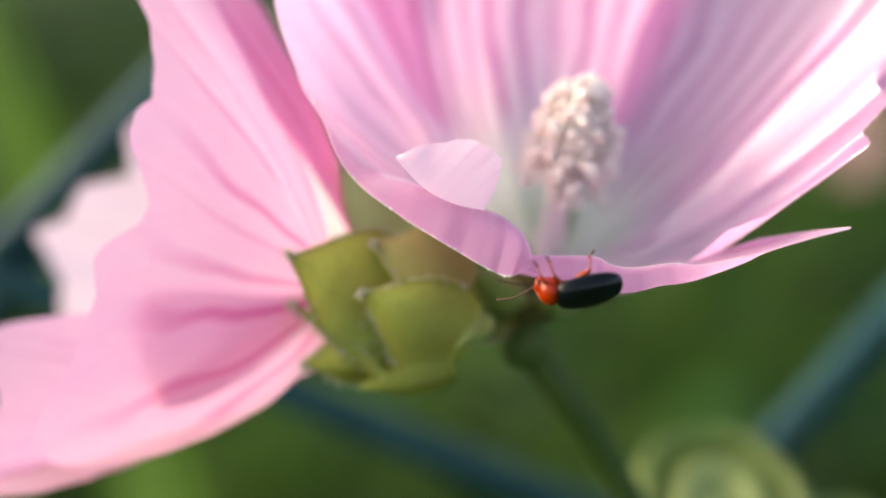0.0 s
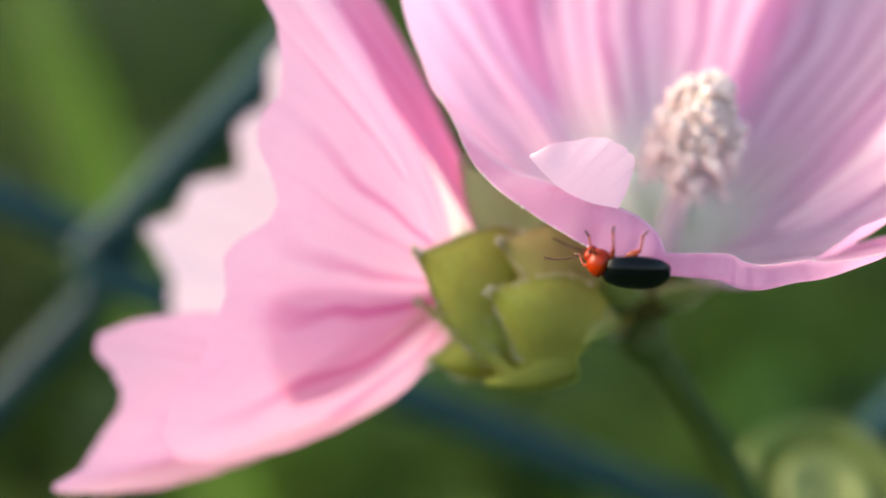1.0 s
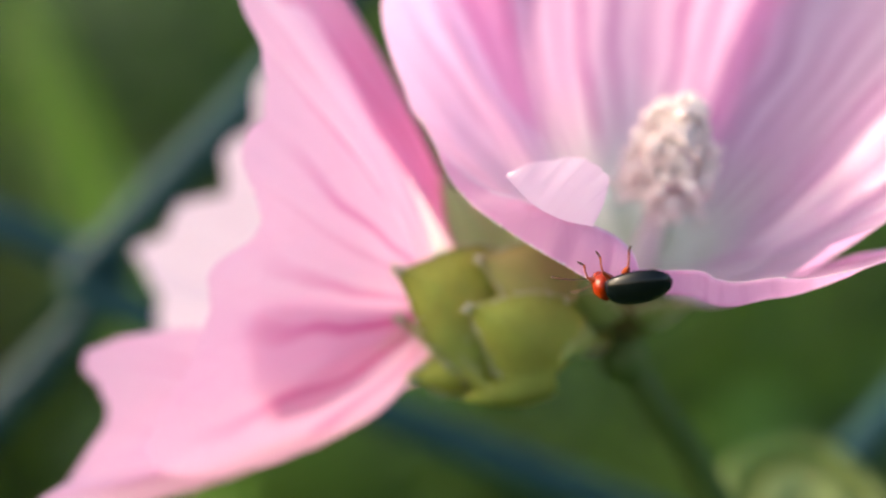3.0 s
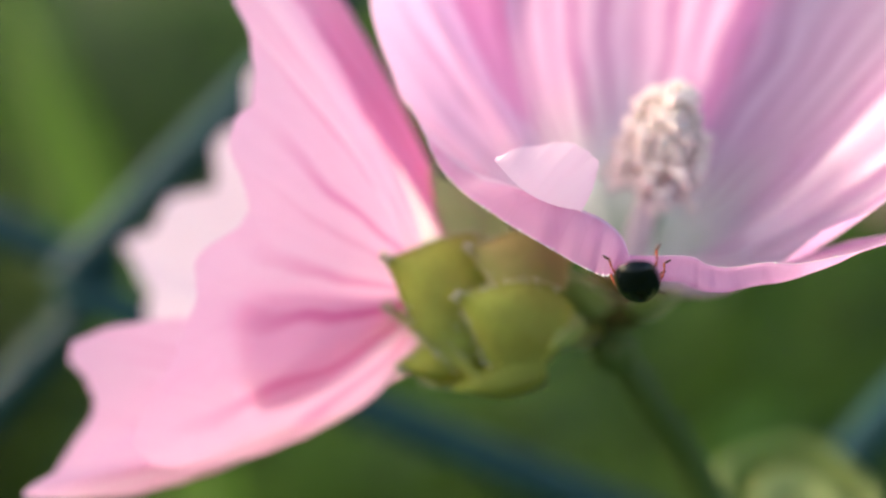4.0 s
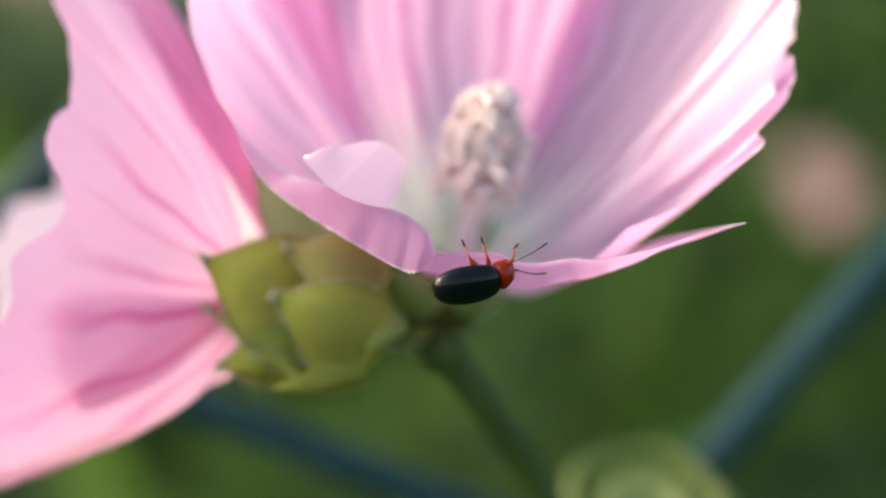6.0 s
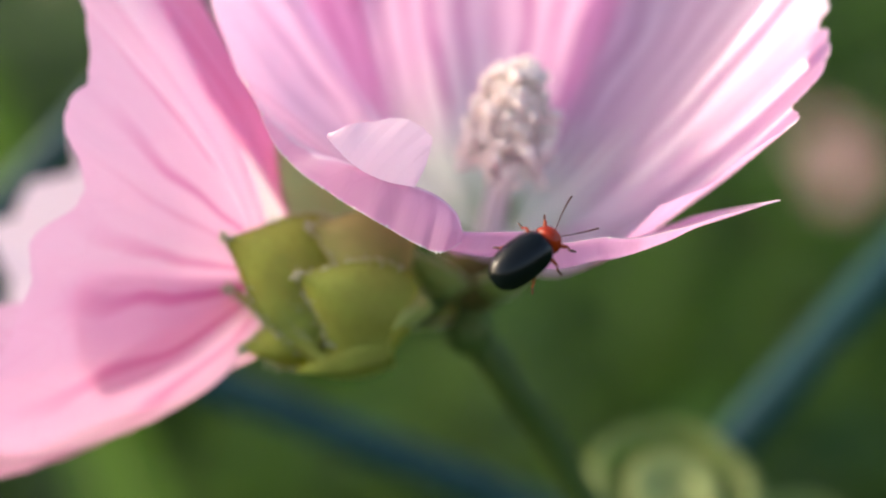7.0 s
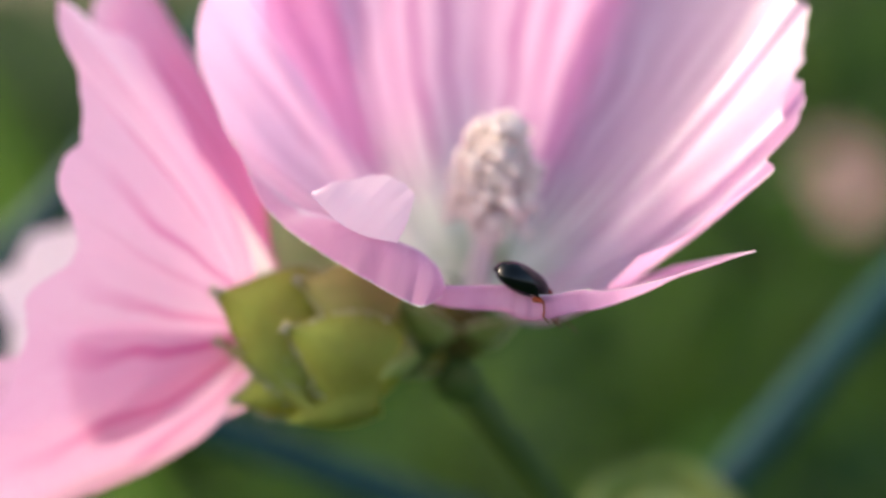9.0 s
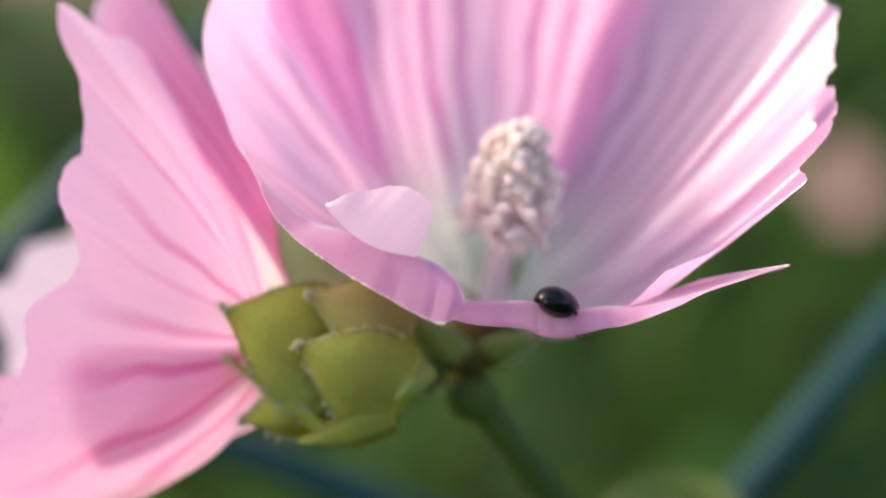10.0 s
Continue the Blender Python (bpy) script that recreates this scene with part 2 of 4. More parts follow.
SHELL_BLACK = coat_material("black_shell", (0.0015, 0.0025, 0.003), (0.003, 0.006, 0.007), 0.13, 900.0, 0.0, 0.00001, 0.20)
SHELL_RED = coat_material("red_shell", (0.20, 0.012, 0.001), (0.28, 0.022, 0.002), 0.22, 900.0, 0.0, 0.00002, 0.25)
LEG_RED = coat_material("leg_shell", (0.20, 0.024, 0.005), (0.33, 0.055, 0.011), 0.35, 1200.0, 0.05, 0.0, 0.3)
DARK_BROWN = coat_material("antenna_shell", (0.05, 0.02, 0.012), (0.12, 0.04, 0.02), 0.4, 1500.0)
WIRE = coat_material("green_plastic", (0.006, 0.036, 0.040), (0.010, 0.050, 0.054), 0.7, 150.0, 0.15, 0.00005, 0.12)
SOIL = coat_material("turf", (0.006, 0.026, 0.004), (0.045, 0.088, 0.008), 0.9, 2.2, 0.0, 0.01, 0.1)

# Helpers for meshes -----------------------------------------------------------------------


def mesh_of(name, verts, faces, material, uvs=None, smooth=True):
    me = bpy.data.meshes.new(name)
    me.from_pydata([tuple(v) for v in verts], [], [tuple(f) for f in faces])
    if uvs is not None:
        layer = me.uv_layers.new(name="UVMap")
        idx = np.empty(len(me.loops), dtype=np.int32)
        me.loops.foreach_get("vertex_index", idx)
        layer.data.foreach_set("uv", np.asarray(uvs, dtype=np.float32)[idx].ravel())
    if smooth:
        me.polygons.foreach_set("use_smooth", np.ones(len(me.polygons), dtype=bool))
    me.materials.append(material)
    return me


def part(name, data, material, parent, label="", m=None):
    """One mesh object, from a bmesh or a mesh, under a thing or a part."""
    if isinstance(data, bmesh.types.BMesh):
        me = bpy.data.meshes.new(name)
        data.to_mesh(me)
        data.free()
        me.materials.append(material)
        me.polygons.foreach_set("use_smooth", np.ones(len(me.polygons), dtype=bool))
    else:
        me = data
    ob = new(name, me)
    ob.parent = parent
    if m is not None:
        ob.matrix_basis = m
    return tagged(ob, label)


def thing(name, m, label, category, group="", kind=""):
    ob = new(name)
    ob.empty_display_size = 0.004
    ob.matrix_basis = m
    return tagged(ob, label, category, group, kind)


def spline(points, n):
    """n points on a smooth curve through the given ones."""
    p = np.asarray(points, float)
    k = len(p)
    q = np.vstack([2 * p[0] - p[1], p, 2 * p[-1] - p[-2]])
    t = np.linspace(0, k - 1 - 1e-9, n)
    i = t.astype(int)
    f = (t - i)[:, None]
    a, b, c, d = q[i], q[i + 1], q[i + 2], q[i + 3]
    return 0.5 * (2 * b + (c - a) * f + (2 * a - 5 * b + 4 * c - d) * f ** 2 + (3 * b - a - 3 * c + d) * f ** 3)


def grid_faces(nu, nv, closed=False):
    out = []
    for i in range(nu - 1):
        for j in range(nv if closed else nv - 1):
            a, b = i * nv + j, i * nv + (j + 1) % nv
            out.append((a, b, b + nv, a + nv))
    return out


def tube(path, radii, sides=8, n=None):
    """Verts and faces of a tapered round tube along a smooth path."""
    n = n or max(6, 4 * len(path))
    p = spline(path, n)
    r = np.interp(np.linspace(0, 1, n), np.linspace(0, 1, len(radii)), radii)
    tan = np.gradient(p, axis=0)
    tan /= np.linalg.norm(tan, axis=1)[:, None] + 1e-12
    ref = np.array((0.0, 0.0, 1.0)) if abs(tan[:, 2]).mean() < 0.8 else np.array((1.0, 0.0, 0.0))
    e1 = np.cross(tan, ref)
    e1 /= np.linalg.norm(e1, axis=1)[:, None] + 1e-12
    e2 = np.cross(tan, e1)
    a = np.linspace(0, 2 * np.pi, sides, endpoint=False)
    v = p[:, None] + r[:, None, None] * (np.cos(a)[None, :, None] * e1[:, None] + np.sin(a)[None, :, None] * e2[:, None])
    faces = grid_faces(n, sides, True)
    faces.append(tuple(range(sides - 1, -1, -1)))
    faces.append(tuple((n - 1) * sides + j for j in range(sides)))
    return v.reshape(-1, 3), faces


def join(pieces):
    vs, fs, k = [], [], 0
    for v, f in pieces:
        vs.append(np.asarray(v))
        fs += [tuple(i + k for i in q) for q in f]
        k += len(v)
    return np.vstack(vs), fs


def ball(cx, cy, cz, rx, ry, rz, nu=10, nv=14, shape=None):
    """Ellipsoid round (cx, cy, cz); shape may bend its unit verts first."""
    th = np.linspace(0.02, np.pi - 0.02, nu)
    ph = np.linspace(0, 2 * np.pi, nv, endpoint=False)
    t, p = np.meshgrid(th, ph, indexing="ij")
    v = np.stack([np.cos(t), np.sin(t) * np.cos(p), np.sin(t) * np.sin(p)], -1).reshape(-1, 3)
    if shape:
        v = shape(v)
    faces = grid_faces(nu, nv, True)
    faces.append(tuple(range(nv - 1, -1, -1)))
    faces.append(tuple((nu - 1) * nv + j for j in range(nv)))
    return v * (rx, ry, rz) + (cx, cy, cz), faces


def smooth01(a, b, x):
    t = np.clip((x - a) / (b - a), 0, 1)
    return t * t * (3 - 2 * t)


def wobble(x, seed, octaves=4):
    """Smooth noise of one variable, about -1 to 1."""
    rng = np.random.RandomState(seed)
    out = np.zeros_like(x)
    for k in range(octaves):
        grid = rng.uniform(-1, 1, 400)
        f = x * 2 ** k
        i = np.floor(f).astype(int)
        t = f - i
        t = t * t * (3 - 2 * t)
        out += (grid[i % 400] * (1 - t) + grid[(i + 1) % 400] * t) * 0.55 ** k
    return out


def ease(values, s):
    """Smooth curve through evenly spaced values, read at s from 0 to 1."""
    c = spline([(k / (len(values) - 1), w, 0) for k, w in enumerate(values)], 160)
    return np.interp(s, c[:, 0], c[:, 1])


# Flowers ----------------------------------------------------------------------------------
# a petal's rim: azimuth and rise in degrees about the flower's axis, and length in mm


def petal(parent, rim, bowl=(2.4, 2.4), crest=(0.0, 0.0), lift=(0.0, 0.0), ripple=0.25, jag=0.35, seed=1, base=(1.4, 0.6), label="", skin=None, turn=0.84, uv0=0.0, claw=0.5, ridge=None, margin=False):
    nu, nv = 44, 120
    az, ln, el = np.radians([r[0] for r in rim]), np.array([r[1] for r in rim], float), np.radians([r[2] for r in rim])
    pts = np.stack([ln * np.cos(el) * np.cos(az), ln * np.cos(el) * np.sin(az), ln * np.sin(el)], -1)
    edge = spline(pts, nv)
    s = np.linspace(0, 1, nv)
    # toothed margin, along the petal's own length
    away = edge / np.linalg.norm(edge, axis=1)[:, None]
    tooth = wobble(s * 16 + seed, seed, 4)
    edge = edge + away * (tooth * jag)[:, None]
    mid = edge[nv // 2] * (1, 1, 0)
    mid /= np.linalg.norm(mid)
    side = np.array((-mid[1], mid[0], 0.0))
    root = mid * base[0] + side * ((s - 0.5) * 2 * base[0] * claw)[:, None] + (0, 0, base[1])
    u = np.linspace(0, 1, nu) ** 0.9
    U = u[:, None, None]
    v = root[None] * (1 - U) + edge[None] * U
    rad = edge * (1, 1, 0)
    rad /= np.linalg.norm(rad, axis=1)[:, None] + 1e-9
    up = np.array((0.0, 0.0, 1.0))
    out = rad * 0.62 - up * 0.78
    bw = ease(bowl, s)
    v += (out * bw[:, None])[None] * (np.sin(np.pi * U ** 0.85) * np.ones((1, nv, 1)))
    cr = ease(crest, s)
    hump = (smooth01(0.45, turn, u) * (1 - smooth01(turn, 1.0, u)))[:, None]
    v += (hump * np.maximum(cr, 0)[None])[:, :, None] * (up * 0.92 - rad * 0.25)[None]
    v += (hump * np.maximum(-cr, 0)[None])[:, :, None] * (rad * 1.35 + up * 0.05)[None]
    if ridge:
        # a crease that runs inside the margin: (part of the way round, azimuth, length, rise)
        ra, rl, re = (np.array([r[k] for r in ridge]) for k in (1, 2, 3))
        ra, re = np.radians(ra), np.radians(re)
        q = np.stack([rl * np.cos(re) * np.cos(ra), rl * np.cos(re) * np.sin(ra), rl * np.sin(re)], -1)
        rs = [r[0] for r in ridge]
        fine_line = spline(np.column_stack([rs, q]), 160)
        line = np.stack([np.interp(s, fine_line[:, 0], fine_line[:, k]) for k in (1, 2, 3)], -1)
        weight = smooth01(rs[0] - 0.05, rs[0] + 0.20, s)[:, None]
        near_turn = np.stack([np.interp(turn, u, v[:, j, k]) for j in range(nv) for k in range(3)]).reshape(nv, 3)
        rise = np.where(u < turn, smooth01(0.40, turn * 1.03, u), 1 - np.clip((u - turn) / (1 - turn), 0, 1) ** 1.6)[:, None, None]
        shift = line - near_turn
        shift[s < rs[0]] = shift[np.searchsorted(s, rs[0])]
        v += rise * (shift * weight)[None]
    lf = lift[0] * (1 - s) ** 3 + lift[1] * s ** 3
    v += (lf[None] * smooth01(0.12, 0.7, u)[:, None])[:, :, None] * (up * 0.8 - rad * 0.6)[None]
    # folds that fan from the base and waves towards the margin
    fold = 0.30 * np.sin(2 * np.pi * (s * 9 + seed * 0.37)) * 0.25 + 0.55 * wobble(s * 7 + 3 * seed, seed + 11, 3)
    v += (ripple * fold[None] * (u ** 1.2)[:, None])[:, :, None] * (up * 0.7 - rad * 0.7)[None]
    lat = wobble(u * 6 + seed, seed + 5, 2)[:, None] * wobble(s * 5, seed + 7, 2)[None]
    v += (min(0.10, 0.5 * ripple) * lat * u[:, None])[:, :, None] * up
    uvs = np.stack(np.meshgrid(uv0 + (1 - uv0) * u, s, indexing="ij")[::-1], -1).reshape(-1, 2)
    me = mesh_of("petal", v.reshape(-1, 3) * MM, grid_faces(nu, nv), skin or PETAL, uvs)
    ob = part("petal", me, None, parent, label)
    if margin:
        # thickened edge of the blade, paled so its colour carries the sunlit highlight
        lv, lf = tube(v[-1], [0.022, 0.034, 0.030, 0.038, 0.026], 6, 240)
        part("margin", mesh_of("margin", lv * MM, lf, MARGIN), None, ob, "thin petal edge, paled for its sunlit line")
    return ob, v


def frame_of(origin, axis, x_hint):
    a = Vector(axis).normalized()
    x = Vector(x_hint)
    x = (x - x.dot(a) * a).normalized()
    y = a.cross(x)
    m = Matrix((x, y, a)).transposed().to_4x4()
    m.translation = Vector(origin) * MM
    return STAND @ m


def stamens(parent, top, seed, count=150, reach=2.95, m=None):
    """Column of the stamens with its head of anthers."""
    rng = random.Random(seed)
    v, f = tube([(0, 0, 0.4), (0.05, 0, top * 0.4), (0, 0.05, top * 0.75), (0, 0, top)], [1.1, 0.75, 0.7, 0.4], 10, 20)
    column = part("stamen_column", mesh_of("stamen_column", v * MM, f, COLUMN), None, parent, "pale pink column of joined stamens", m)
    bv, bf = join([ball(0.0, 0.15, 0, 0.50, 0.29, 0.30, 7, 8), ball(0.0, -0.15, 0.04, 0.48, 0.27, 0.29, 7, 8)])
    pod = mesh_of("anther", bv * MM, bf, ANTHER)
    # pale filling added so that gaps between the anthers stay bright
    core = ball(0, 0, 0, top * 0.27, reach * 0.66, reach * 0.66, 12, 16)
    core = (core[0][:, [1, 2, 0]] + (0, 0, top * 0.74), core[1])
    tagged(part("anther_fill", mesh_of("anther_fill", core[0] * MM, core[1], ANTHER), None, column), kind="stuff")
    thread, bits = [], []
    for k in range(count):
        h = (k + 0.5) / count
        z = top * (0.50 + 0.54 * h)
        a = k * 2.39996 + rng.uniform(-0.3, 0.3)
        r = reach * math.sqrt(max(0.02, 1 - h ** 2.1)) * rng.uniform(0.66, 1.05) + 0.15
        end = Vector((r * math.cos(a), r * math.sin(a), z + rng.uniform(-0.5, 0.3)))
        start = Vector((0.5 * math.cos(a), 0.5 * math.sin(a), z - 0.9))
        thread.append(tube([start, (start + end) / 2 + Vector((0, 0, 0.25)), end], [0.10, 0.08, 0.07], 5, 5))
        q = pose(0, 0, 0, rng.uniform(0, 360), rng.uniform(0, 360), rng.uniform(0, 360))
        sc = rng.uniform(0.8, 1.15)
        bits.append((pod, Matrix.Translation(end * MM) @ q @ Matrix.Diagonal((sc, sc, sc, 1))))
    tv, tf = join(thread)
    tagged(part("filament_tuft", mesh_of("filament_tuft", tv * MM, tf, COLUMN), None, column), kind="stuff")
    for me, m in bits:
        part("anther", me, None, column, m=m)


def sepal_mesh(length, width, bulge, seed, curl=0.0, name="sepal", skin=None):
    """Broad triangular sepal along +x, outer side up, with a keel and rounded faces."""
    nu, nv = 18, 15
    u, w = np.meshgrid(np.linspace(0, 1, nu), np.linspace(-1, 1, nv), indexing="ij")
    half = width * (np.sin(np.pi * np.clip(u * 0.62 + 0.30, 0, 1)) ** 0.9) * (1 - u ** 3.4) + 0.05
    x = length * u
    y = half * w + 0.15 * np.sin(u * 3 + seed)
    z = bulge * (1 - w ** 2 * 0.9) * np.sin(np.pi * np.clip(0.15 + 0.8 * u, 0, 1)) + 0.18 * np.exp(-(w / 0.12) ** 2) * (1 - u) - curl * u ** 2
    top = np.stack([x, y, z], -1).reshape(-1, 3)
    bottom = top - (0, 0, 0.22)
    v = np.vstack([top, bottom])
    k = nu * nv
    f = grid_faces(nu, nv)
    f += [tuple(i + k for i in reversed(q)) for q in grid_faces(nu, nv)]
    loop = [i * nv for i in range(nu)] + [(nu - 1) * nv + j for j in range(1, nv)] + [i * nv + nv - 1 for i in range(nu - 2, -1, -1)] + [j for j in range(nv - 2, 0, -1)]
    for a, b in zip(loop, loop[1:] + loop[:1]):
        f.append((b, a, a + k, b + k))
    return mesh_of(name, v * MM, f, skin or SEPAL), top.reshape(nu, nv, 3)


def fringe(name, points, length, seed, parent, m, label=""):
    """Short pale hairs along an edge."""
    rng = random.Random(seed)
    bits = []
    for p in points:
        for _ in range(2):
            d = Vector((rng.uniform(-0.7, 0.7), rng.uniform(-0.7, 0.7), rng.uniform(0.1, 1.0))).normalized() * length * rng.uniform(0.5, 1.2)
            q = Vector(p) + Vector((rng.uniform(-0.1, 0.1), rng.uniform(-0.1, 0.1), 0))
            bits.append(tube([q, q + d * 0.5, q + d], [0.036, 0.030, 0.018], 4, 4))
    v, f = join(bits)
    return tagged(part(name, mesh_of(name, v * MM, f, HAIR), None, parent, label, m), kind="stuff")


def toward(origin, ahead, up):
    """Pose with x ahead and z up, place in mm."""
    x = Vector(ahead).normalized()
    z = Vector(up)
    z = (z - z.dot(x) * x).normalized()
    m = Matrix((x, z.cross(x), z)).transposed().to_4x4()
    m.translation = Vector(origin) * MM
    return m


def flap(parent, back):
    """Torn piece of petal that stands up inside the rim."""
    hinge = np.array([(-2.75, 74.5, 5.2), (-1.1, 74.3, 3.5), (0.6, 74.2, 2.6), (2.3, 74.1, 2.2)])
    top = np.array([(-2.7, 74.2, 5.27), (-1.01, 75.3, 6.11), (1.02, 75.5, 6.39), (2.27, 75.2, 6.2), (3.1, 74.9, 5.49), (3.36, 74.6, 4.79), (3.07, 74.3, 3.62), (2.4, 74.1, 2.2)])
    nv, nu = 48, 16
    a, c = spline(hinge, nv), spline(top, nv)
    s = np.linspace(0, 1, nv)
    c = c + np.outer(wobble(s * 18, 77, 3), (0.07, 0.0, 0.09))
    u = np.linspace(0, 1, nu)[:, None, None]
    v = a[None] * (1 - u) + c[None] * u + np.sin(np.pi * u) * np.array((0.0, -0.12, 0.05)) * np.sin(np.pi * s)[None, :, None]
    v += (0.012 * wobble(s * 9, 31, 3)[None, :, None] * u) * np.array((0, 1.0, 0.4))
    pts = [back @ Vector(p) for p in v.reshape(-1, 3) * MM * 0.986]
    uvs = np.stack(np.meshgrid(np.linspace(0.92, 1.0, nu), 0.1 + 0.8 * s, indexing="ij")[::-1], -1).reshape(-1, 2)
    part("petal_flap", mesh_of("petal_flap", pts, grid_faces(nu, nv), SUNLIT_PETAL, uvs), None, parent, "pale folded piece of torn petal, its sunlight partly in the colour")


def pollen(parent, spots, seed):
    rng = random.Random(seed)
    bits = [ball(*(np.array(p) + (rng.uniform(-0.05, 0.05), rng.uniform(-0.05, 0.05), rng.uniform(-0.02, 0.03))), *([rng.uniform(0.035, 0.09)] * 3), 5, 6) for p in spots]
    v, f = join(bits)
    tagged(part("pollen_grains", mesh_of("pollen_grains", v * MM, f, POLLEN), None, parent, "white pollen grains on the petal margin"), kind="stuff")


def open_flower():
    """The cup whose rim the beetle walks on."""
    fl = thing("mallow_flower", frame_of((6.9, 89.0, -1.1), (0.143, -0.605, 0.783), (1, 0, 0)),
               "pink mallow flower, open cup with white throat and nibbled rim", "flower", "mallow flowers")
    # The unseen tip is curled forward so that it shades the cup's inside.
    petal(fl, [(57, 26, 47), (65, 29, 52), (78, 32.3, 60), (95, 33.6, 64), (112, 33, 62), (126, 31.8, 58), (138, 29.5, 51), (149, 27, 45), (158, 24.5, 40)],
          bowl=(2.4, 3.6, 4.8, 3.6, 2.4), lift=(-0.8, -0.8), seed=3, label="pink back petal, its unseen tip bent forward to shade the cup")
    _, near = petal(fl, [(134, 24.5, 43), (142, 26.5, 43), (150, 27.8, 42.5), (161, 28, 42), (174, 26.5, 40.5), (187, 22.4, 37), (195, 21.2, 37), (208, 19.2, 34), (221, 17.8, 34), (233, 16.9, 34),
               (245, 16.3, 33), (251, 16.3, 33), (255, 16.0, 36)], lift=(0.8, 0.0), ridge=[(0.50, 205, 19.4, 41), (0.583, 214, 18.5, 42), (0.667, 223, 17.6, 41.5), (0.75, 232, 16.7, 43), (0.833, 243, 16.0, 44), (0.917, 251, 15.9, 42), (1.0, 255, 15.9, 38)], turn=0.86, ripple=0.010, jag=0.20, seed=5, margin=True, bowl=(2.4, 1.8, 0.5, 0.0, 0.2, 0.2),
          label="pink petal with a bitten, folded margin")
    _, front = petal(fl, [(-120, 13.0, 37), (-110, 14.6, 38), (-102, 15.1, 39), (-89, 15.4, 40.5), (-84, 15.8, 39), (-78, 16.2, 38.5), (-70, 16.9, 39), (-63, 17.9, 38), (-54, 19.3, 38), (-46, 21, 38), (-38, 22.8, 37), (-34, 19.8, 36), (-35, 16.5, 36)], bowl=(0.2, 0.2, 0.3, 0.5, 0.8), crest=(-1.0, -1.3, -1.6, -1.65, -1.35, -0.85, -0.35, 0, 0), turn=0.84, ripple=0.010, jag=0.10, seed=7, uv0=0.20, margin=True)
    petal(fl, [(-51, 17.1, 40), (-46, 18, 41), (-38, 19.7, 42), (-31, 21.8, 44), (-24, 23.7, 44), (-22, 23.7, 46), (-15, 24.9, 46), (-8, 26.1, 47),
               (-3, 26.6, 49), (6, 26, 47), (18, 25, 47)], lift=(0.6, -0.8), ripple=0.18, jag=0.25, seed=9, uv0=0.20)
    petal(fl, [(-14, 24.5, 46), (-2, 26.4, 48), (1, 27.4, 48), (9, 28.6, 49), (16, 29.8, 50), (28, 29, 50), (42, 28, 48), (58, 27, 46), (68, 25, 46)],
          lift=(0.9, 0.6), seed=13, uv0=0.06)
    stamens(fl, 14.1, 4)
    flap(fl, fl.matrix_basis.inverted() @ STAND)
    rng = random.Random(6)
    spots = [near[-1, rng.randint(45, 110)] for _ in range(40)] + [front[-1, rng.randint(40, 100)] for _ in range(5)]
    pollen(fl, spots, 3)
    return fl


def inner_petal(parent, outer, first, last, reaches, seed, label):
    """Petal that lies close inside another: the same curve, cut smaller, a little further in."""
    nu, nv = 26, 44
    q = np.linspace(0, 1, nv)
    row = first + (last - first) * q                 # which part of the outer petal's round it covers
    reach = ease(reaches, q) + 0.25 * wobble(q * 9, seed, 3)     # how far out it comes
    u = np.linspace(0, 1, nu)
    i = np.clip(2 + np.outer(u, reach - 2), 0, outer.shape[0] - 1.001)
    j = np.broadcast_to(np.clip(row, 0, outer.shape[1] - 1.001), i.shape)
    i0, j0 = i.astype(int), j.astype(int)
    fi, fj = (i - i0)[..., None], (j - j0)[..., None]
    v = (outer[i0, j0] * (1 - fi) + outer[i0 + 1, j0] * fi) * (1 - fj) + (outer[i0, j0 + 1] * (1 - fi) + outer[i0 + 1, j0 + 1] * fi) * fj
    along, across = np.gradient(v, axis=0), np.gradient(v, axis=1)
    normal = np.cross(along, across)
    normal /= np.linalg.norm(normal, axis=2)[..., None] + 1e-9
    axis = np.array((0.0, 0.0, 12.0)) - v                        # inwards is towards the flower's axis
    normal *= np.sign((normal * axis).sum(2))[..., None]
    v = v + normal * (0.30 + 0.10 * u)[:, None, None]
    uvs = np.stack(np.meshgrid(0.4 + 0.5 * u, 0.3 + 0.4 * q, indexing="ij")[::-1], -1).reshape(-1, 2)
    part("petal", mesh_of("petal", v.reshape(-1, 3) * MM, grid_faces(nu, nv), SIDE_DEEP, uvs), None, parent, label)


SIDE_BASE = (3.2, 1.2)      # these petals leave the calyx on a wider ring


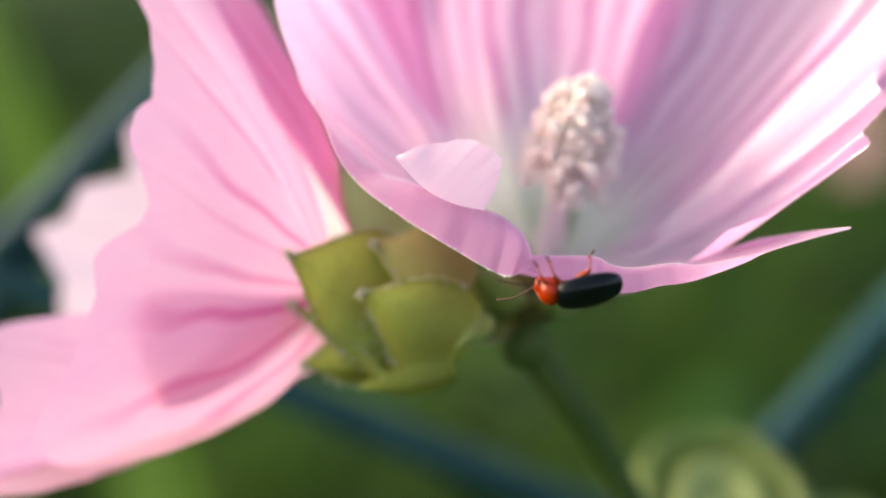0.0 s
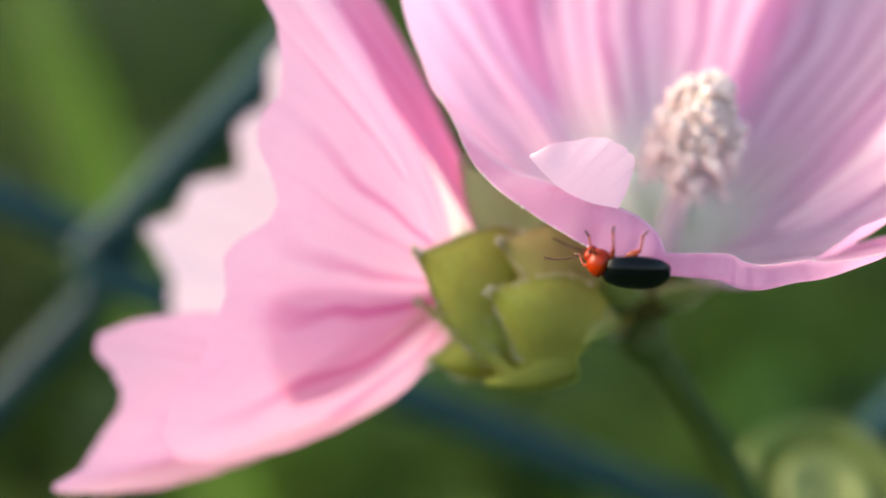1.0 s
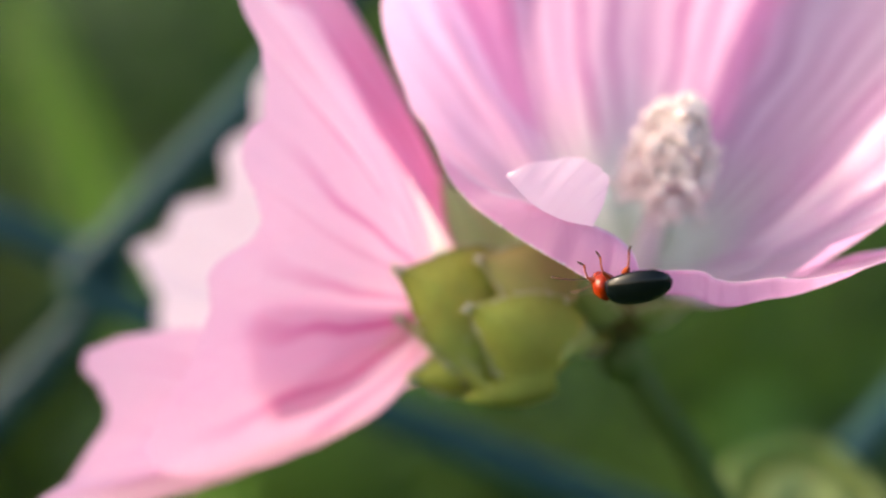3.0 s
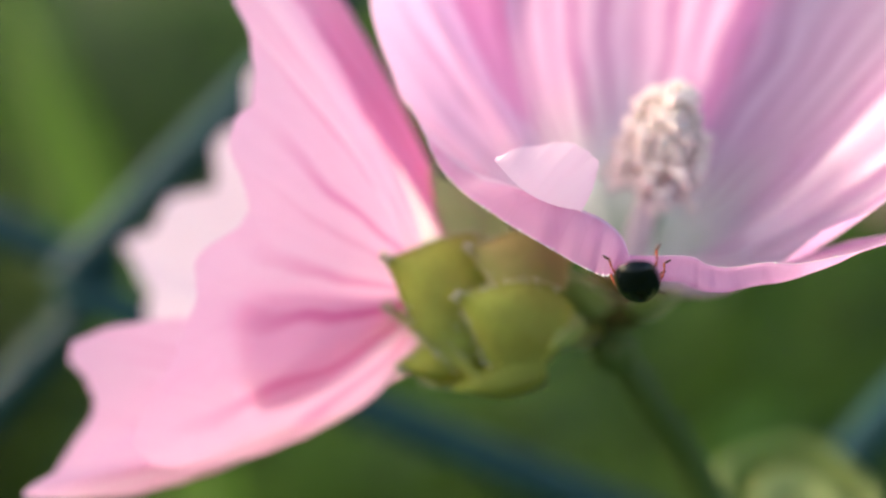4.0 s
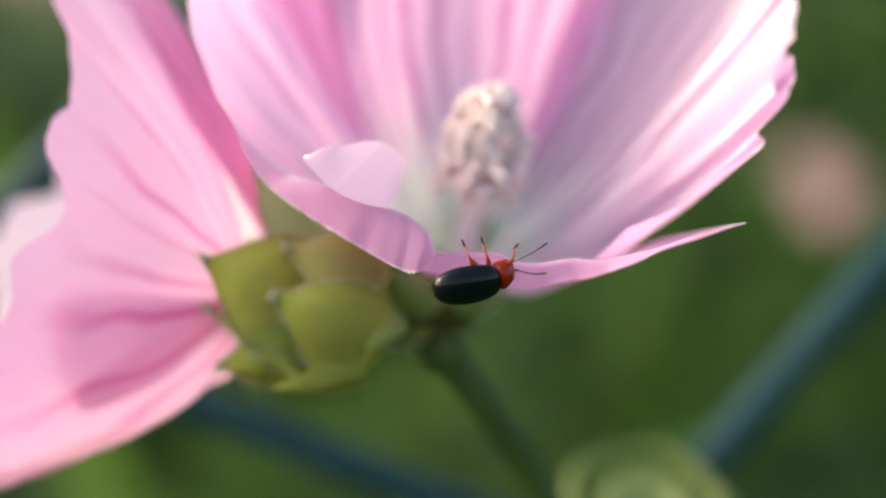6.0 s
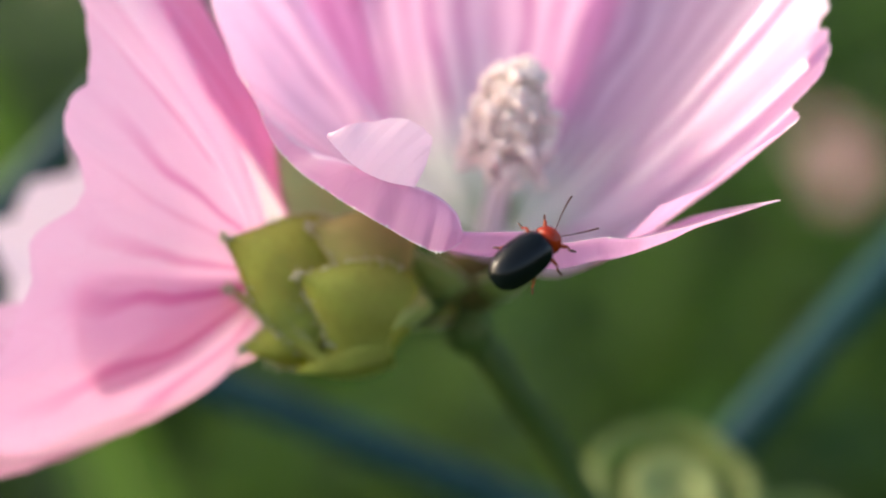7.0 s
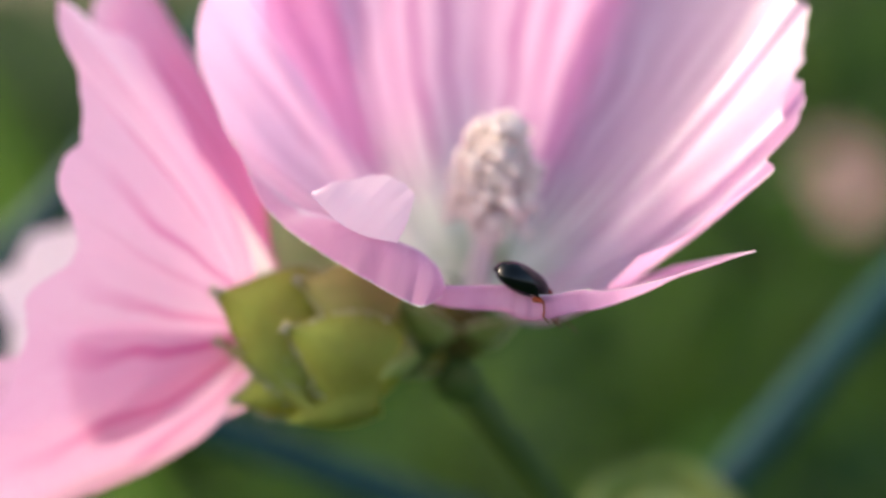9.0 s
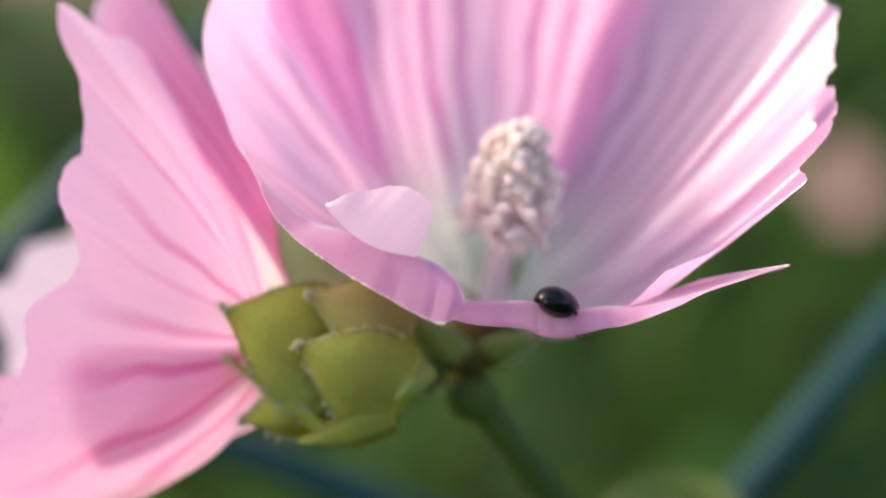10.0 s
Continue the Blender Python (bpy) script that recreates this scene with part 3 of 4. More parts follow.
def side_flower():
    """The cup seen from outside, its mouth turned away."""
    fl = thing("mallow_flower", frame_of((-4.6, 84.0, -4.1), (-0.862, 0.251, 0.441), (-0.223, -0.968, 0.114)),
               "pink mallow flower seen from outside, backlit thin petals", "flower", "mallow flowers")
    _, narrow = petal(fl, [(60, 23.6, 56), (65, 25.9, 55), (73, 29.0, 52), (76, 30.0, 49), (76, 27.7, 48), (75, 22.6, 48)], seed=21, skin=SIDE_PETAL, ripple=0.14, bowl=(1.6, 1.2, -0.4), base=SIDE_BASE, uv0=0.25, claw=0.66)
    _, broad = petal(fl, [(74, 20.0, 49), (68, 23.0, 50), (61, 24.6, 51), (55, 27.4, 52), (49, 25.3, 53), (44, 22.4, 52), (35, 20.2, 53), (24, 19.4, 55), (14, 18.5, 55), (7, 17.0, 55), (-6, 16.1, 54), (-23, 18.0, 53), (-34, 18.1, 50), (-50, 19.9, 42), (-61, 22.2, 37), (-68, 21.5, 33), (-73, 17.7, 29), (-75, 12.7, 26)],
          seed=23, skin=SIDE_PETAL, bowl=(1.8, 1.8), jag=0.4, ripple=0.14, lift=(0.5, -0.9), base=SIDE_BASE, uv0=0.25, claw=0.66, label="broad pink petal with a notched, toothed margin")
    petal(fl, [(-72, 19.5, 42), (-73, 24.6, 40), (-72, 30.4, 38), (-77, 27.5, 35), (-81, 22.8, 32), (-83, 18.8, 30), (-85, 14.3, 27)], seed=25, skin=SIDE_PETAL, bowl=(1.6, 0.5), jag=0.25, ripple=0.14, base=SIDE_BASE, uv0=0.25, claw=0.66)
    petal(fl, [(-55, 16.6, 55), (-59, 18.8, 58), (-68, 24.8, 58), (-73, 26.6, 55), (-77, 25.5, 48), (-80, 30, 40), (-90, 28, 38), (-105, 24, 40)], seed=27, skin=SIDE_PETAL, bowl=(1.6, 1.6), jag=0.3, base=SIDE_BASE, uv0=0.25, claw=0.66)
    # unseen layers added close inside, so the outer petals darken in patches
    inner_petal(fl, broad, 78, 103, (24, 34, 36, 35.5, 33, 30, 28, 26, 15), 41, "short inner petal behind the broad one, deepened to shade it")
    inner_petal(fl, narrow, 10, 116, (40, 41, 42, 42, 41), 43, "inner petal layer added behind its neighbour to darken it")
    petal(fl, FAR, seed=29, bowl=(1.5, 2.5, 1.5), jag=0.5, skin=SUNLIT_PETAL, label="far petal with a toothed margin, coloured pale as if sunlit")
    stamens(fl, 14.0, 9, reach=2.3, m=pose(0, 0, 0, 4, 16, 0))
    return fl


FAR = [(-110, 22, 40), (-120, 27.3, 48), (-122, 28.2, 55.6), (-125.4, 28.3, 60.5), (-130, 28.2, 64.3), (-131, 29.4, 67.3), (-132.7, 30.2, 70), (-140, 28.6, 72), (-148, 27.8, 73), (-160, 27.2, 75), (-172, 25.6, 74.8), (-183, 24.8, 73.8),
       (-199, 26.2, 73.8), (-210, 26.0, 72), (-218, 26.4, 69), (-234, 27.4, 66.5), (-243, 28, 58), (-252, 25, 50)]
open_flower()
side_flower()


# Calyxes, stem and buds -------------------------------------------------------------------


def sepal(parent, base, tip, up, width, bulge, seed, curl=0.0, name="sepal", hairs=True, label="", skin=None):
    d = Vector(tip) - Vector(base)
    me, top = sepal_mesh(d.length, width, bulge, seed, curl, name, skin)
    m = toward(base, d, up)
    ob = part(name, me, None, parent, label, m)
    if hairs:
        pts = list(top[4:, 0]) + list(top[4:, -1]) + list(top[-1])
        pts = [tuple(0.5 * (np.array(a) + np.array(b))) for a, b in zip(pts, pts[1:] + pts[-1:])] + pts
        fringe("hairs", pts, 0.5, seed, ob, None, "pale fringe of fine hairs")
    return ob


def side_calyx():
    th = thing("calyx", STAND, "olive-green hairy calyx holding the backlit flower", "calyx")
    v, f = ball(-2.6, 83.4, -4.0, 4.9, 3.4, 4.5, 18, 26)
    part("cup", mesh_of("cup", v * MM, f, SEPAL), None, th)
    sepal(th, (-2.6, 81.2, -3.6), (-9.5, 78.6, -0.5), (-0.1, -1, 0.30), 4.2, 1.3, 1)
    sepal(th, (1.8, 80.6, -2.2), (-4.4, 79.0, 0.15), (0.2, -1, 0.3), 3.1, 1.0, 2, label="olive sepal flushed with pink", skin=SEPAL_FLUSH)
    sepal(th, (1.1, 80.4, -5.9), (-5.05, 78.2, -2.65), (0.0, -1, -0.2), 3.3, 1.1, 3)
    sepal(th, (-3.7, 79.9, -8.2), (-9.2, 79.2, -3.3), (-0.3, -1, -0.2), 0.5, 0.3, 4, name="bract", label="narrow grey-green bract")
    sepal(th, (-3.6, 81.2, -6.2), (-8.7, 80.0, -7.0), (-0.2, -0.8, -0.6), 2.5, 1.3, 5)
    sepal(th, (-2.6, 83.4, 0.2), (-6.6, 82.4, 5.4), (0.4, -0.8, 0.2), 2.4, 0.9, 6, skin=SEPAL_PALE, label="pale downy sepal")
    sepal(th, (0.6, 80.8, -7.4), (-5.2, 80.0, -8.7), (0.0, -0.8, -0.7), 1.5, 0.6, 7, name="bract", label="narrow green bract", hairs=False)
    sepal(th, (2.9, 80.8, -4.2), (0.9, 79.0, -6.2), (0.3, -1, -0.1), 0.7, 0.3, 8, name="bract", label="small bright green bract", skin=LIME, hairs=False)
    return th


def open_calyx():
    th = thing("calyx", STAND, "green calyx under the open flower cup", "calyx")
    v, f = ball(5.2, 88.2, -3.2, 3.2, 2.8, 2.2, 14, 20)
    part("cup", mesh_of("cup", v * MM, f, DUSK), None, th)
    sepal(th, (4.8, 86.4, -4.4), (1.6, 84.0, -0.8), (-0.3, -1, -0.5), 1.5, 0.5, 11, skin=BUD_PALE)
    sepal(th, (6.4, 86.6, -3.9), (9.6, 83.5, -2.5), (0.3, -1, -0.7), 1.2, 0.4, 12, skin=BUD_PALE)
    sepal(th, (4.6, 86.6, -4.8), (2.0, 86.0, -6.0), (-0.2, -1, 0.1), 0.6, 0.3, 13, name="bract")
    return th


def stalks():
    th = thing("mallow_plant", STAND, "upright green mallow stem with short flower stalks", "plant")
    path = [(5.0, 88.0, -4.6), (5.6, 87.4, -6.2), (8.2, 88.0, -10.0), (13.2, 92.0, -17.9), (24, 100, -42), (40, 120, -150), (50, 140, -400), (60, 150, -700)]
    v, f = tube(path, [1.2, 1.15, 1.1, 1.2, 1.3, 1.7, 2.3, 3.0], 12, 120)
    part("stem", mesh_of("stem", v * MM, f, STEM), None, th)
    v, f = tube([(0.6, 83.6, -4.4), (2.2, 85.6, -5.0), (3.8, 87.2, -4.9), (5.4, 87.8, -5.4)], [1.3, 1.0, 0.9, 0.9], 10, 24)
    part("flower_stalk", mesh_of("flower_stalk", v * MM, f, STEM), None, th)
    v, f = tube([(22.0, 108.0, -23.5), (21.0, 106, -28), (21.5, 101, -34), (22.6, 99, -39)], [1.1, 0.9, 0.9, 1.0], 10, 24)
    part("flower_stalk", mesh_of("flower_stalk", v * MM, f, STEM), None, th)
    v, f = ball(5.6, 86.7, -6.6, 1.7, 1.5, 1.6, 10, 14)
    part("node", mesh_of("node", v * MM, f, STEM), None, th, "swollen brown-green stem node")
    return th


def lathe(profile, sides=40, wave=0.0, folds=0):
    """Round body from (radius, height) points, its rim waved in folds."""
    p = spline([(r, h, 0) for r, h in profile], 36)
    a = np.linspace(0, 2 * np.pi, sides, endpoint=False)
    v = []
    for r, h, _ in p:
        q = 1 + wave * np.cos(folds * a)
        v.append(np.stack([r * q * np.cos(a), r * q * np.sin(a), h + 0 * a], -1))
    return np.vstack(v), grid_faces(36, sides, True)


def seed_head(origin, size, axis, seed):
    """Ring-shaped young seed head in its open calyx."""
    th = thing("seed_head", frame_of(origin, axis, (1, 0, 0)), "round pale green mallow seed head in its calyx", "seed head", "mallow seed heads")
    k = size
    v, f = lathe([(0.05 * k, -0.75 * k), (0.5 * k, -0.68 * k), (0.88 * k, -0.35 * k), (1.0 * k, 0.05 * k), (0.93 * k, 0.26 * k), (0.80 * k, 0.18 * k), (0.70 * k, -0.02 * k), (0.60 * k, -0.10 * k)], 40, 0.035, 5)
    part("calyx_cup", mesh_of("calyx_cup", v * MM, f, BUD), None, th)
    v, f = lathe([(0.62 * k, -0.12 * k), (0.60 * k, 0.08 * k), (0.50 * k, 0.22 * k), (0.34 * k, 0.20 * k), (0.22 * k, 0.08 * k), (0.12 * k, 0.10 * k), (0.01 * k, 0.14 * k)], 40, 0.03, 11)
    part("seed_ring", mesh_of("seed_ring", v * MM, f, BUD_PALE), None, th, "paler ring of young seeds")


side_calyx()
open_calyx()
stalks()
seed_head((22.2, 104.0, -20.6), 6.9, (0.05, -0.72, 0.69), 1)
seed_head((34.0, 107.0, -25.5), 5.2, (0.2, -0.6, 0.7), 2)


def far_flower():
    """Another open flower of the stand, far behind."""
    fl = thing("mallow_flower", frame_of((168.0, 560.0, 42.0), (-0.2, -0.7, 0.7), (1, 0, 0)), "dull brownish-pink mallow flower far behind the fence", "flower", "mallow flowers")
    for k in range(5):
        a = 72 * k
        petal(fl, [(a - 38, 23, 30), (a - 22, 28, 27), (a - 6, 30, 26), (a + 8, 30, 26), (a + 24, 28, 28), (a + 38, 23, 34)], seed=60 + k, bowl=(1.2, 1.2), skin=DULL_PINK)
    v, f = tube([(0, 0, 0.5), (2, 6, -14), (4, 22, -60), (5, 60, -150), (6, 140, -300)], [1.2, 1.2, 1.3, 1.6, 2.0], 8, 40)
    part("stalk", mesh_of("stalk", v * MM, f, STEM), None, fl)


far_flower()


# Fence, ground and plants behind ------------------------------------------------------------


def fence():
    """Chain-link fence of plastic-coated wire: zigzag wires hooked into each other."""
    th = thing("chain_link_fence", STAND @ Matrix.Translation((0, 0.118, 0)), "dark green plastic-coated chain-link fence wire behind the flowers", "fence")
    a, b, c = Vector((60.6, 0, -27.5)), Vector((43.3, 0, 49.8)), Vector((-39.4, 0, -1.5))
    for k in range(-8, 9):
        path = []
        p = c + a * k + (b - a) * (5 + k // 2)
        for i in range(20):
            hook = (a + b).normalized() * (1.6 if i % 2 else -1.6)
            y = 1.6 if i % 2 else -1.6
            q = p + hook + Vector((0, y, 0))
            step = (a if i % 2 == 0 else -b)
            prev = (-b if i % 2 == 0 else a)
            path += [q - prev * 0.10, q, q + step * 0.10]
            path += [p + step * 0.5]
            p = p + step
        v, f = tube([tuple(x) for x in path], [1.8], 10, 500)
        part("wire", mesh_of("wire", v * MM, f, WIRE), None, th)
    return th


fence()

ground_mesh = bmesh.new()
bmesh.ops.create_grid(ground_mesh, x_segments=60, y_segments=60, size=60)
for v in ground_mesh.verts:
    v.co.z = 0.02 * noise.noise(v.co * 0.7)
gm = bpy.data.meshes.new("ground")
ground_mesh.to_mesh(gm)
ground_mesh.free()
gm.materials.append(SOIL)
tagged(new("ground", gm), "short green turf of an overgrown garden", "ground", kind="structure")


def leaf_shape(size):
    """Small folded ovate leaf along +x: verts and faces."""
    u = np.array([0, 0.15, 0.4, 0.7, 1.0])
    w = np.array([0.02, 0.26, 0.38, 0.24, 0.01])
    v = []
    for i in range(5):
        for sgn in (-1, 0, 1):
            v.append((u[i], sgn * w[i], 0.10 * abs(sgn) * w[i] / 0.38 - 0.18 * u[i] ** 2))
    return np.array(v) * size, grid_faces(5, 3)


def weed(place, height, spread, leaves, size, seed, skin, label):
    """Leafy plant: stems from the ground with leaves all the way up."""
    rng = random.Random(seed)
    x, y = place
    th = thing("leafy_weed", pose(x, y, 0), label, "plant", "plants behind the fence")
    stems, blades = [], []
    for k in range(7):
        a = rng.uniform(0, 6.28)
        r = spread * math.sqrt(rng.random())
        top = Vector((r * math.cos(a), r * math.sin(a), height * rng.uniform(0.75, 1.05)))
        path = [(top.x * 0.3, top.y * 0.3, -0.02), (top.x * 0.6, top.y * 0.7, top.z * 0.5), tuple(top)]
        stems.append(tube(path, [0.004, 0.003, 0.0015], 6, 12))
        line = spline(path, 60)
        for _ in range(leaves // 7):
            q = line[int(60 * rng.uniform(0.12, 0.999))]
            v, f = leaf_shape(size * rng.uniform(0.6, 1.2))
            m = pose(0, 0, 0, rng.uniform(-40, 40), rng.uniform(-50, 40), rng.uniform(0, 360))
            rot = np.array(m.to_3x3())
            off = Vector((rng.uniform(-1, 1), rng.uniform(-1, 1), rng.uniform(-0.4, 0.4))) * spread * 0.45
            blades.append((v @ rot.T + q + np.array(off), f))
    v, f = join(stems)
    tagged(part("stalk_clump", mesh_of("stalk_clump", v, f, STEM), None, th), kind="stuff")
    v, f = join(blades)
    tagged(part("foliage", mesh_of("foliage", v, f, skin), None, th), kind="stuff")


# Bright and shaded patches of the background are put into these leaf tones.
SKINS = {"bright": (LEAF_BRIGHT, "leafy plant behind the fence, green lightened for a bright patch"),
         "dark": (LEAF_SHADED, "leafy plant behind the fence, green darkened for a shaded patch"),
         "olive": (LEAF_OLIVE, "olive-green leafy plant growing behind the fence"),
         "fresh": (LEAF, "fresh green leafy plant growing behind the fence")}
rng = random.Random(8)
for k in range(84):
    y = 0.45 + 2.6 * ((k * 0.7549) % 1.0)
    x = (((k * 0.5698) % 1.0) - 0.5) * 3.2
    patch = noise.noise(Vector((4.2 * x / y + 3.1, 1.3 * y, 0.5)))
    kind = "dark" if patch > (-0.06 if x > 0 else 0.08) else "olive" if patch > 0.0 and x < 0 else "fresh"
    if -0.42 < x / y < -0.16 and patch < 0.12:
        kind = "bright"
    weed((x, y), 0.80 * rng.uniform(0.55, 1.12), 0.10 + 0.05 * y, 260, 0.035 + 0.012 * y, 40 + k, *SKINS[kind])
# the low row next to the fence: shade-dark leaf tone on both sides, bright in the middle
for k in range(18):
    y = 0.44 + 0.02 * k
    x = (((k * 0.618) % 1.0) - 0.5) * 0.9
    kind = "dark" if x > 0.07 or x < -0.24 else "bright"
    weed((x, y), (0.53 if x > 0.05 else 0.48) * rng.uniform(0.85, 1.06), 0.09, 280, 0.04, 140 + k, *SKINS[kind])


# foot to tip, in the stand's frame
BLADE = [(10, 420, -606), (-22, 330, -260), (-50, 252, -75), (-59.4, 237.3, -29.8), (-69.2, 226.7, 0.8), (-72.7, 221.4, 15.6), (-77, 216.1, 31.8), (-82.7, 215.8, 50.1), (-88, 215.6, 64)]


def grass_blade():
    """Broad blade of grass that leans behind the fence."""
    th = thing("grass_blade", STAND, "broad pale green grass blade leaning behind the fence", "grass")
    path = spline(BLADE, 60)
    t = np.linspace(0, 1, 60)
    half = 7.0 * np.clip(1.02 - t ** 4, 0, 1)
    w = np.linspace(-1, 1, 7)
    v = np.stack([path[:, None, 0] + half[:, None] * w, path[:, None, 1] + 1.6 * np.abs(w)[None] * half[:, None] / 7, path[:, None, 2] + 0.10 * half[:, None] * w], -1)
    part("blade", mesh_of("blade", v.reshape(-1, 3) * MM, grid_faces(60, 7), LEAF_BRIGHT), None, th)
    lv, lf = tube(path + (0, 0.3, 0), [0.9, 0.8, 0.6, 0.3], 6, 60)
    part("midrib", mesh_of("midrib", lv * MM, lf, BUD_PALE), None, th, "paler midrib of the blade")


grass_blade()


# extra bright-toned plants, added to lighten the low middle
for k in range(7):
    x, y = -0.05 + 0.021 * k, 0.40 + 0.03 * ((k * 3) % 4)
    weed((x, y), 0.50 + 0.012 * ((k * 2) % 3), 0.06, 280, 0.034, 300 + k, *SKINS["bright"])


# Beetle -----------------------------------------------------------------------------------


def beetle():
    th = thing("flea_beetle", STAND, "small beetle, red head and thorax, glossy black wing cases", "beetle")

    def wing_case(side):
        """Half of the domed back, from the seam to the side: blunt in front, tapered behind."""
        th_, ph = np.meshgrid(np.linspace(0.03, np.pi - 0.03, 30), np.radians(np.linspace(0, 112, 16)), indexing="ij")
        r = np.sin(th_)
        f = np.where(np.cos(th_) > 0, r ** 0.5, r ** 0.78)
        x = -1.04 + 1.94 * np.cos(th_)
        y = side * (1.26 * f * np.sin(ph) + 0.004)
        z = 1.06 * f * np.where(np.cos(ph) > 0, np.cos(ph), 0.6 * np.cos(ph)) - 0.05
        return np.stack([x, y, z], -1).reshape(-1, 3), grid_faces(30, 16)

    for side in (1, -1):
        v, f = wing_case(side)
        part("wing_case", mesh_of("wing_case", v * MM, f, SHELL_BLACK), None, th, "glossy black wing case")
    v, f = ball(-0.98, 0, -0.18, 1.8, 0.98, 0.52, 14, 18)
    part("abdomen", mesh_of("abdomen", v * MM, f, SHELL_BLACK), None, th, "black underside of the abdomen")

    def bent(v):
        """The fore body leans towards the belly."""
        a, p = radians(26), np.array((0.62, 0.0, -0.15))
        q = np.asarray(v, float) - p
        return np.stack([q[:, 0] * math.cos(a) + q[:, 2] * math.sin(a), q[:, 1], q[:, 2] * math.cos(a) - q[:, 0] * math.sin(a)], -1) + p

    def shield(v):
        w = v.copy()
        w[:, 0] = np.sign(v[:, 0]) * np.abs(v[:, 0]) ** 0.7
        ahead = 0.5 + 0.5 * w[:, 0]
        w[:, 1] *= 1.0 - 0.26 * ahead
        w[:, 2] = w[:, 2] * (1.0 - 0.22 * ahead) - 0.16 * ahead      # bent down towards the head
        return w
    v, f = ball(1.18, 0, -0.06, 0.64, 0.96, 0.86, 16, 22, shield)
    part("thorax", mesh_of("thorax", bent(v) * MM, f, SHELL_RED), None, th, "shiny orange-red thorax")
    v, f = ball(0.55, 0, -0.30, 0.85, 0.72, 0.42, 12, 16)
    part("breast", mesh_of("breast", v * MM, f, LEG_RED), None, th, "red-brown underside")
    v, f = ball(1.74, 0, -0.40, 0.36, 0.48, 0.50, 14, 18)
    head = part("head", mesh_of("head", bent(v) * MM, f, SHELL_RED), None, th, "orange-red head")
    for side in (1, -1):
        v, f = ball(1.82, 0.41 * side, -0.30, 0.12, 0.09, 0.14, 8, 10)
        part("eye", mesh_of("eye", bent(v) * MM, f, SHELL_BLACK), None, head, "small black eye")
        p0 = Vector(bent([(2.08, 0.20 * side, -0.34)])[0])
        path, girth = [tuple(p0)], [0.022]
        for k in range(11):
            p1 = p0 + Vector((0.19, side * (0.12 - 0.006 * k), 0.05 - 0.012 * k))
            path += [tuple((p0 + p1) / 2), tuple(p1)]
            girth += [0.036 + 0.0035 * k, 0.022 + 0.002 * k]
            p0 = p1
        v, f = tube(path, girth, 6, 67)
        part("antenna", mesh_of("antenna", v * MM, f, DARK_BROWN), None, head, "thin brown segmented antenna")
    legs = []
    for row, (x0, ahead, fem, tib) in enumerate(((1.10, 0.75, 0.84, 0.86), (0.45, 0.10, 0.98, 0.94), (-0.25, -0.60, 1.14, 0.92))):
        for side in (1, -1):
            d = Vector((ahead, side * 0.75, 0.0)).normalized()
            knee = d * fem + Vector((0, 0, -0.15))
            ankle = knee + d * 0.25 * tib + Vector((0, 0, -0.9 * tib))
            toe = ankle + d * 0.42 + Vector((0, 0, -0.18))
            fat = 0.26 if row == 2 else 0.15
            leg = part("leg", mesh_of("leg", np.array(tube([(0, 0, 0), knee * 0.5, knee], [0.10, fat, 0.09], 10, 12)[0]) * MM,
                                      tube([(0, 0, 0), knee * 0.5, knee], [0.10, fat, 0.09], 10, 12)[1], LEG_RED), None, th, "red-brown leg",
                       Matrix.Translation(Vector((x0, 0.35 * side, -0.45)) * MM))
            v, f = tube([knee, (knee + ankle) / 2 + d * 0.05, ankle], [0.068, 0.055, 0.075], 8, 10)
            part("shin", mesh_of("shin", v * MM, f, LEG_RED), None, leg)
            v, f = tube([ankle, (ankle + toe) / 2, toe], [0.06, 0.075, 0.045], 7, 8)
            part("foot", mesh_of("foot", v * MM, f, DARK_BROWN), None, leg)
            legs.append((leg, row, side))
    return th, legs


BEETLE, LEGS = beetle()
FLAP_CORNER, STEP = Vector((-2.7, 74.2, 5.2)), 0.0318
